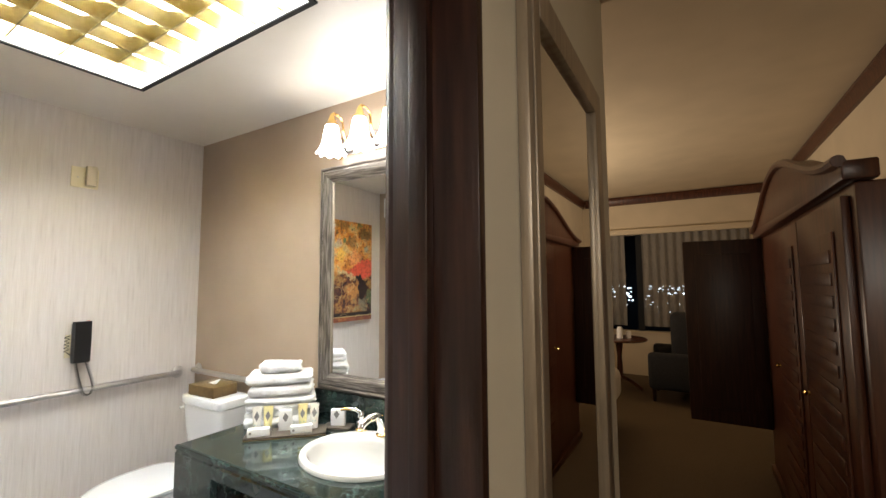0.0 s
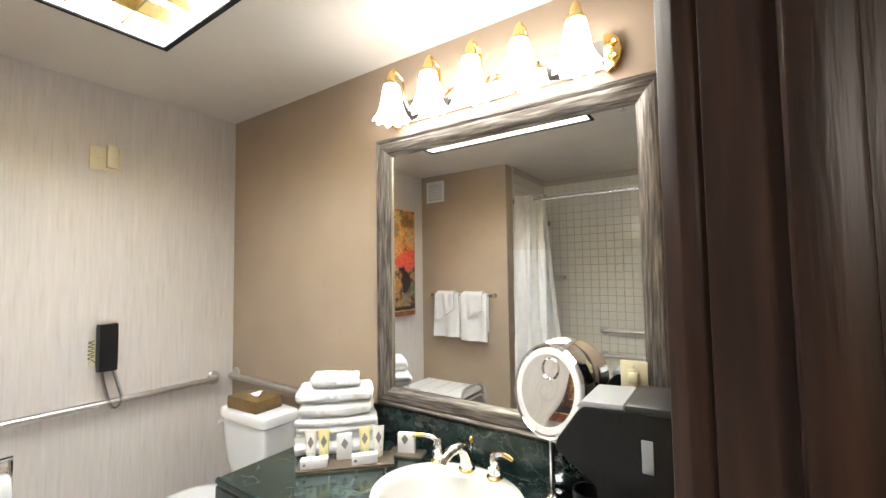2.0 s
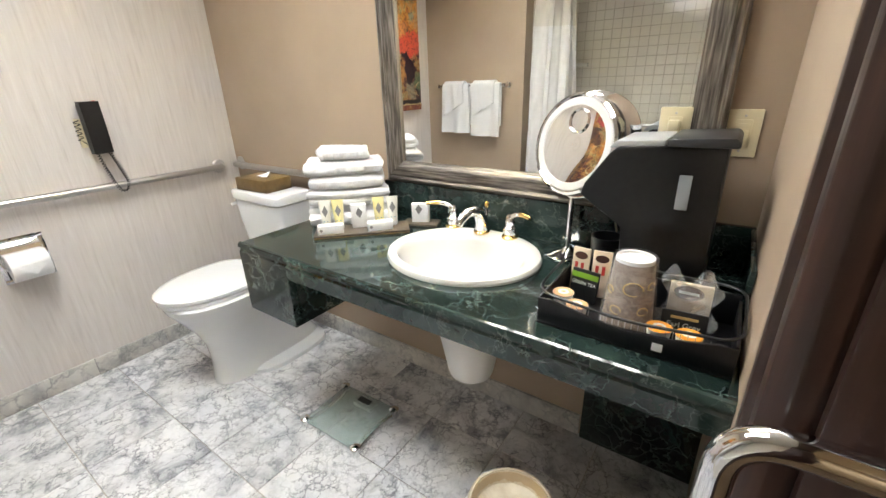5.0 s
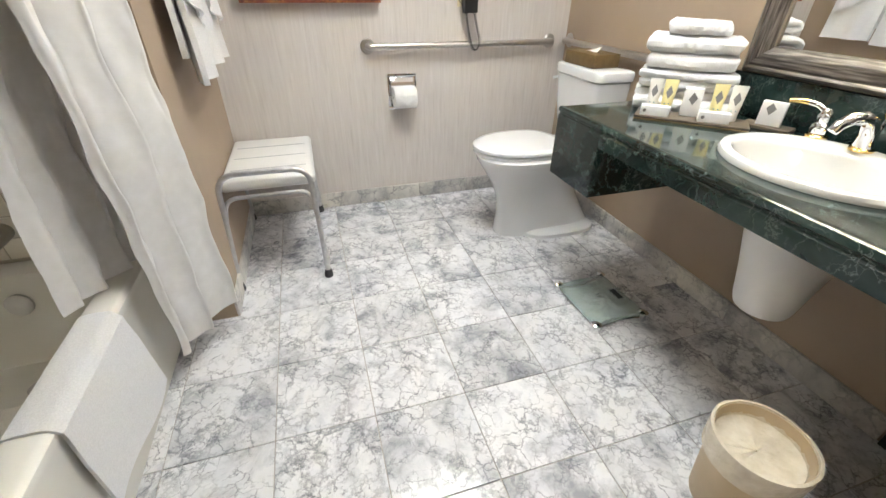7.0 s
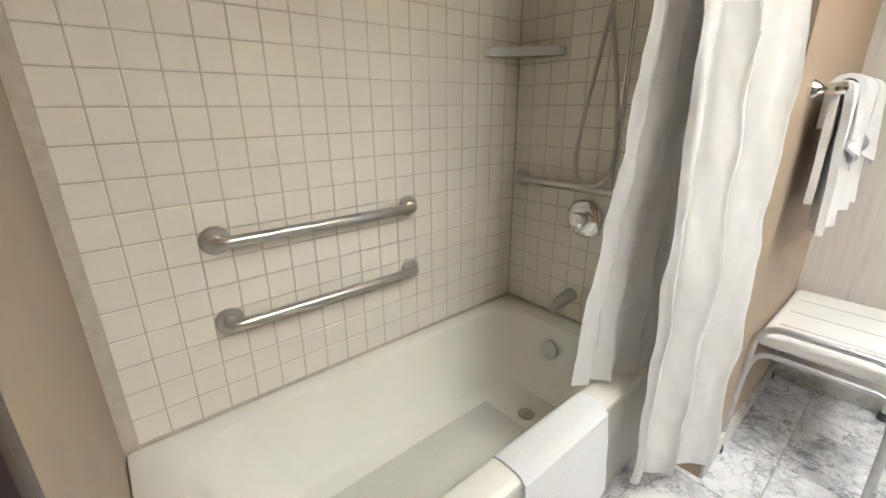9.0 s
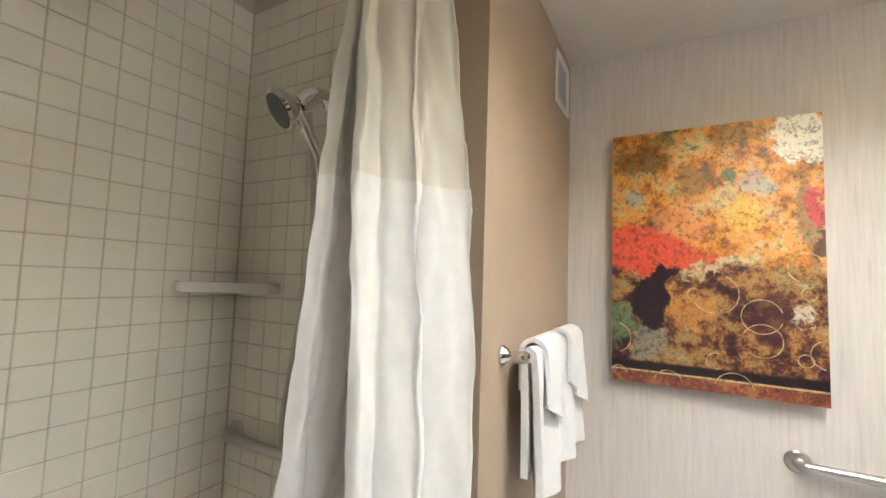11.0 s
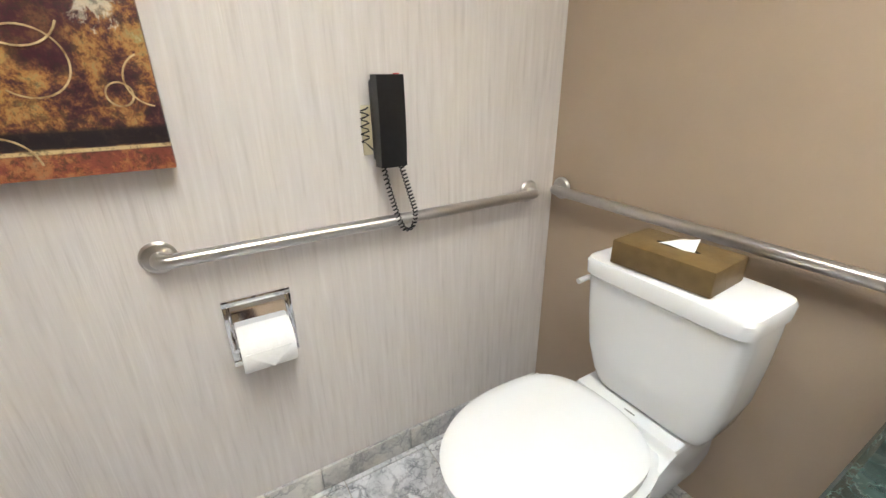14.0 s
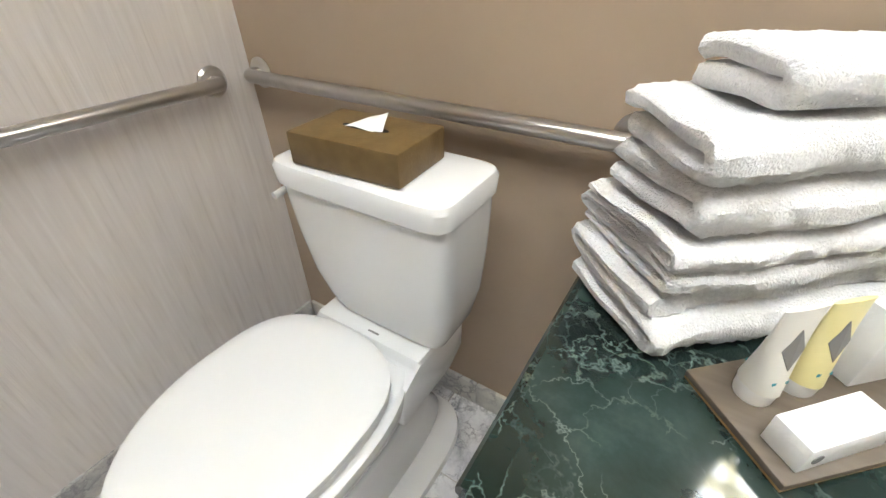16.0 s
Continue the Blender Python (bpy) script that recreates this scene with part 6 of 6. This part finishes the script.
# ---- hallway and bedroom ----
BTOP, BFAR, BX = 3.00, 7.6, 1.12
wall("floor_bedroom", box(HALL + 0.0, BX, -1.6, N + 0.15, -0.12, -0.002), CARPET, "brown carpet of the hallway")
wall("floor_room", box(-4.5, BX, N + 0.151, BFAR, -0.12, -0.002), CARPET, "brown carpet of the bedroom")
wall("wall_bed_east", box(BX, BX + 0.12, -1.6, BFAR + 0.12, 0, BTOP), CREAM_WALL, "cream painted bedroom wall")
wall("wall_hall_back", box(HALL, BX, -1.72, -1.6, 0, BTOP), CREAM_WALL, "cream painted hallway end wall")
wall("wall_bed_west", box(-4.62, -4.5, N + 0.15, BFAR + 0.12, 0, BTOP), CREAM_WALL, "cream painted bedroom side wall")
wall("wall_bed_south", box(-4.5, HALL, N + 0.151, N + 0.19, 0, BTOP), CREAM_WALL, "cream painted bedroom wall")
b = box(-4.5, BX, BFAR, BFAR + 0.12, 2.33, BTOP)
box(-4.5, BX, BFAR, BFAR + 0.12, -0.002, 0.72, bm=b)
box(-4.5, -3.2, BFAR, BFAR + 0.12, 0.72, 2.33, bm=b)
box(0.75, BX, BFAR, BFAR + 0.12, 0.72, 2.33, bm=b)
wall("wall_window", b, CREAM_WALL, "cream painted wall around the bedroom window")
tagged(wall("ceiling_bedroom", box(-4.5, BX + 0.1, N + 0.15, BFAR + 0.1, BTOP, BTOP + 0.1), CREAM_WALL, "cream painted bedroom ceiling"), "", "ceiling")
tagged(wall("ceiling_hall", box(HALL, BX + 0.1, -1.7, N + 0.149, 2.75, 2.85), CREAM_WALL, "cream painted hallway ceiling"), "", "ceiling")
crown = thing("trim", (0, BFAR, 2.85), "dark mahogany picture rail near the ceiling", "trim", kind="structure")
part("rail_piece", extrude([(BFAR - 0.045, 2.99), (BFAR - 0.05, 2.96), (BFAR - 0.03, 2.93), (BFAR - 0.025, 2.86), (BFAR, 2.855), (BFAR, 2.99)], -4.5, BX - 0.051, "x"), REDWOOD, crown)
part("rail_piece", extrude([(BX - 0.045, 2.99), (BX - 0.05, 2.96), (BX - 0.03, 2.93), (BX - 0.025, 2.86), (BX, 2.855), (BX, 2.99)], 1.8, BFAR, "y"), REDWOOD, crown)
win = thing("window_1", (-1.2, BFAR, 0.72), "wide bedroom window at night with sheer drapes", "window", kind="structure")
part("window_frame", box(-0.82, -0.72, BFAR + 0.03, BFAR + 0.08, 0.721, 2.329), SLOT, win)
part("window_sill", box(-3.2, 0.75, BFAR - 0.06, BFAR + 0.10, 0.70, 0.7195, 0.004), CREAM_WALL, win)
part("valance", box(-3.3, 0.80, BFAR - 0.10, BFAR - 0.001, 2.331, 2.42, 0.006), CREAM_WALL, win, "pale valance board")
for x0, x1 in ((-3.0, -0.98), (-0.72, 0.74)):
    dr = thing("drape", (x0, BFAR - 0.04, 0.8), "sheer grey pleated drape at the window", "curtain", "window drapes")
    def pleat(u, v, x0=x0, x1=x1):
        return (x0 + (x1 - x0) * u, BFAR - 0.045 + 0.020 * math.sin(u * (x1 - x0) * 52) * (0.7 + 0.3 * v), 2.33 - 1.52 * v)
    part("cloth", sheet(pleat, 120, 6, 0.002), DRAPE, dr)
city = bmesh.new()
rnd = random.Random(4)
for k in range(170):
    x, z = rnd.uniform(-16, 6), 0.9 - abs(rnd.gauss(0, 1.0)) * 1.5
    s = rnd.choice((0.05, 0.07, 0.10, 0.16))
    box(x, x + s * 1.6, 55, 55.02, z, z + s, bm=city)
solid("backdrop", box(-70, 70, 60, 60.1, -40, 40), material("night_sky", (0.004, 0.005, 0.01), 0.9), "dark night sky beyond the window", "backdrop", "structure")
solid("city_lights", city, CITY, "distant white city lights at night", "city lights", "stuff")
# armoire with one open door leaf
ar = thing("armoire", (0.80, 3.2, 0), "dark mahogany armoire with arched cornice, one door open", "wardrobe")
part("carcass", box(0.50, 1.08, 1.90, 4.30, 0.06, 1.90, 0.01), REDWOOD, ar)
part("plinth", box(0.48, 1.09, 1.88, 4.32, 0.0, 0.059, 0.006), REDWOOD, ar)
ped = [(1.86, 1.901)] + [(1.86 + 2.5 * k / 24, 1.97 + 0.26 * math.sin(math.pi * k / 24) ** 2) for k in range(25)] + [(4.36, 1.901)]
part("cornice", extrude(ped, 0.46, 0.56, "x", 0.008), REDWOOD, ar)
part("cornice_bead", tube([(0.455, y, z) for y, z in ped[1:-1]], 0.022, 8), REDWOOD, ar)
for y0, y1 in ((1.95, 2.70), (2.72, 3.47)):
    d = part("door", box(0.472, 0.499, y0, y1, 0.10, 1.86, 0.006), REDWOOD, ar)
    part("panel", box(0.462, 0.4715, y0 + 0.10, y1 - 0.10, 0.22, 1.74, 0.004), REDWOOD, d)
    for k in range(16):
        z = 0.30 + k * 0.088
        part("louvre_slat", box(0.456, 0.4618, y0 + 0.13, y1 - 0.13, z, z + 0.05, 0.002), REDWOOD, d)
    part("handle", lathe([(0.0, 0.0), (0.012, 0.0), (0.008, 0.012), (0.016, 0.024), (0.0, 0.032)], (0.4715, y1 - 0.05, 1.0), 14, m=facing((-1, 0, 0)), caps=False), BRASS, d)
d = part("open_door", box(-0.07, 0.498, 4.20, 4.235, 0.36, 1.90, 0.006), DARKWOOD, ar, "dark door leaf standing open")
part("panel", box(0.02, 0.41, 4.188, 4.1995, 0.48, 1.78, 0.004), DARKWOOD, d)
tbl = thing("round_table", (-0.95, 6.35, 0), "small round pedestal table by the window", "table")
part("tabletop", lathe([(0.0, 0.72), (0.36, 0.72), (0.37, 0.735), (0.36, 0.75), (0.0, 0.75)], (-0.95, 6.35, 0), 36, caps=False), REDWOOD, tbl)
part("column", lathe([(0.03, 0.15), (0.04, 0.3), (0.03, 0.5), (0.06, 0.72)], (-0.95, 6.35, 0), 16), REDWOOD, tbl)
for k in range(3):
    a = 0.5 + 2 * math.pi * k / 3
    part("leg", tube([(-0.95, 6.35, 0.22), (-0.95 + 0.15 * math.cos(a), 6.35 + 0.15 * math.sin(a), 0.14), (-0.95 + 0.30 * math.cos(a), 6.35 + 0.30 * math.sin(a), 0.025)], 0.025, 10), REDWOOD, tbl)
for x, y, r, h in ((-1.05, 6.30, 0.045, 0.12), (-0.92, 6.26, 0.04, 0.16), (-0.82, 6.36, 0.035, 0.10)):
    solid("table_jar", lathe([(0.0, 0.751), (r, 0.751), (r, 0.751 + h * 0.8), (r * 0.7, 0.751 + h), (0.0, 0.751 + h)], (x, y, 0), 18, caps=False), PAPER_W, "small pale jar on the round table", "jar")
ch = thing("armchair", (-0.2, 6.4, 0), "dark upholstered armchair beside the table", "armchair")
part("seat", box(-0.55, 0.15, 6.0, 6.7, 0.18, 0.46, 0.06, 3), BLACKCLOTH, ch)
part("backrest", box(-0.30, 0.15, 6.35, 6.75, 0.461, 1.12, 0.08, 3), BLACKCLOTH, ch)
for y in (5.88, 6.76):
    part("armrest", box(-0.55, 0.13, y, y + 0.12, 0.18, 0.64, 0.05, 3), BLACKCLOTH, ch)
for x, y in ((-0.50, 6.05), (0.10, 6.05), (-0.50, 6.65), (0.10, 6.65)):
    part("leg", lathe([(0.02, 0.0), (0.03, 0.181)], (x, y, 0), 10), DARKWOOD, ch)
bed = thing("bed", (-1.9, 4.2, 0), "bed corner with pale linen and dark base", "bed")
part("mattress", box(-3.0, -0.72, 3.3, 4.9, 0.30, 0.62, 0.08, 3), LINEN, bed)
part("base", box(-2.96, -0.78, 3.34, 4.86, 0.001, 0.299, 0.02), BLACKCLOTH, bed)
# tall framed mirror on the hallway wall
hm = thing("hall_mirror", (HALL + 0.009, 1.1, 0.3), "tall hallway mirror in a champagne wood frame", "mirror")
HX, HY0, HY1, HZ0, HZ1 = HALL + 0.009, 0.700, 1.47, 0.25, 2.22
for y0, y1, z0, z1 in ((HY0, HY0 + 0.085, HZ0, HZ1), (HY1 - 0.085, HY1, HZ0, HZ1), (HY0 + 0.0855, HY1 - 0.0855, HZ0, HZ0 + 0.085), (HY0 + 0.0855, HY1 - 0.0855, HZ1 - 0.085, HZ1)):
    part("frame_side", box(HX, HX + 0.028, y0, y1, z0, z1, 0.007), SILVERWOOD, hm)
part("bead", box(HX + 0.0285, HX + 0.034, HY0 + 0.02, HY0 + 0.04, HZ0 + 0.02, HZ1 - 0.02, 0.002), SILVERWOOD, hm)
part("glass", box(HX, HX + 0.010, HY0 + 0.086, HY1 - 0.086, HZ0 + 0.086, HZ1 - 0.086), MIRROR, hm, "mirror glass")

# ---- tiles last ----
PITCH = 0.325
tile_mesh = finish("floor_tile", box(-PITCH / 2 + 0.0016, PITCH / 2 - 0.0016, -PITCH / 2 + 0.0016, PITCH / 2 - 0.0016, -0.012, 0.0, 0.0012, 1), MARBLE, (0, 0, 0), smooth=False)
fx0, fy0 = -1.425 - 6 * PITCH, 0.360 - 4 * PITCH
for i in range(11):
    for j in range(8):
        x0, x1, y0, y1 = max(fx0 + i * PITCH, W), min(fx0 + (i + 1) * PITCH, HALL), max(fy0 + j * PITCH, -0.98), min(fy0 + (j + 1) * PITCH, N)
        if x1 - x0 < 0.02 or y1 - y0 < 0.02:
            continue
        if x1 - x0 > PITCH - 0.001 and y1 - y0 > PITCH - 0.001:
            ob = new("tile", tile_mesh)
        else:
            ob = new("tile", finish("floor_tile_cut", box(x0 + 0.0016, x1 - 0.0016, y0 + 0.0016, y1 - 0.0016, -0.012, 0.0, 0.0012, 1), MARBLE, ((x0 + x1) / 2, (y0 + y1) / 2, 0), smooth=False))
        ob.location = (Vector(((x0 + x1) / 2, (y0 + y1) / 2, 0)) - ORIGIN[floor.name]) * K
        ob.parent = floor
TP = 0.080
face = box(-TP / 2 + 0.0013, TP / 2 - 0.0013, -0.009, 0.0, -TP / 2 + 0.0013, TP / 2 - 0.0013, 0.0022, 1)
tile_s = finish("wall_tile", face, TILE, (0, 0, 0), smooth=True)
rest = bmesh.new()
count = 0
for j in range(27):
    for i in range(20):
        x, z = PX + 0.022 + TP * (i + 0.5), RIM + 0.004 + TP * (j + 0.5)
        if x + TP / 2 > -0.52 or z > TOP - 0.03:
            continue
        if j < 17 and count < 300 and i >= 1:
            ob = new("tile", tile_s)
            ob.location = (Vector((x, S, z)) - ORIGIN[south.name]) * K
            ob.parent = south
            ob.rotation_euler = (rnd.uniform(-0.006, 0.006), 0, rnd.uniform(-0.006, 0.006))
            count += 1
        else:
            box(x - TP / 2 + 0.0013, x + TP / 2 - 0.0013, S - 0.009, S, z - TP / 2 + 0.0013, z + TP / 2 - 0.0013, 0.0022, 1, bm=rest)
tagged(part("far_tiles", rest, TILE, south), kind="stuff")
face = box(-0.009, 0.0, -TP / 2 + 0.0013, TP / 2 - 0.0013, -TP / 2 + 0.0013, TP / 2 - 0.0013, 0.0022, 1)
tile_e = finish("end_tile", face, TILE, (0, 0, 0), smooth=True)
for j in range(27):
    for i in range(10):
        y, z = S + 0.001 + TP * (i + 0.5), RIM + 0.004 + TP * (j + 0.5)
        if z > TOP - 0.03:
            continue
        ob = new("tile", tile_e)
        ob.location = (Vector((PX + 0.021, y, z)) - ORIGIN[tub_end.name]) * K
        ob.parent = tub_end
        ob.rotation_euler = (0, rnd.uniform(-0.006, 0.006), rnd.uniform(-0.006, 0.006))
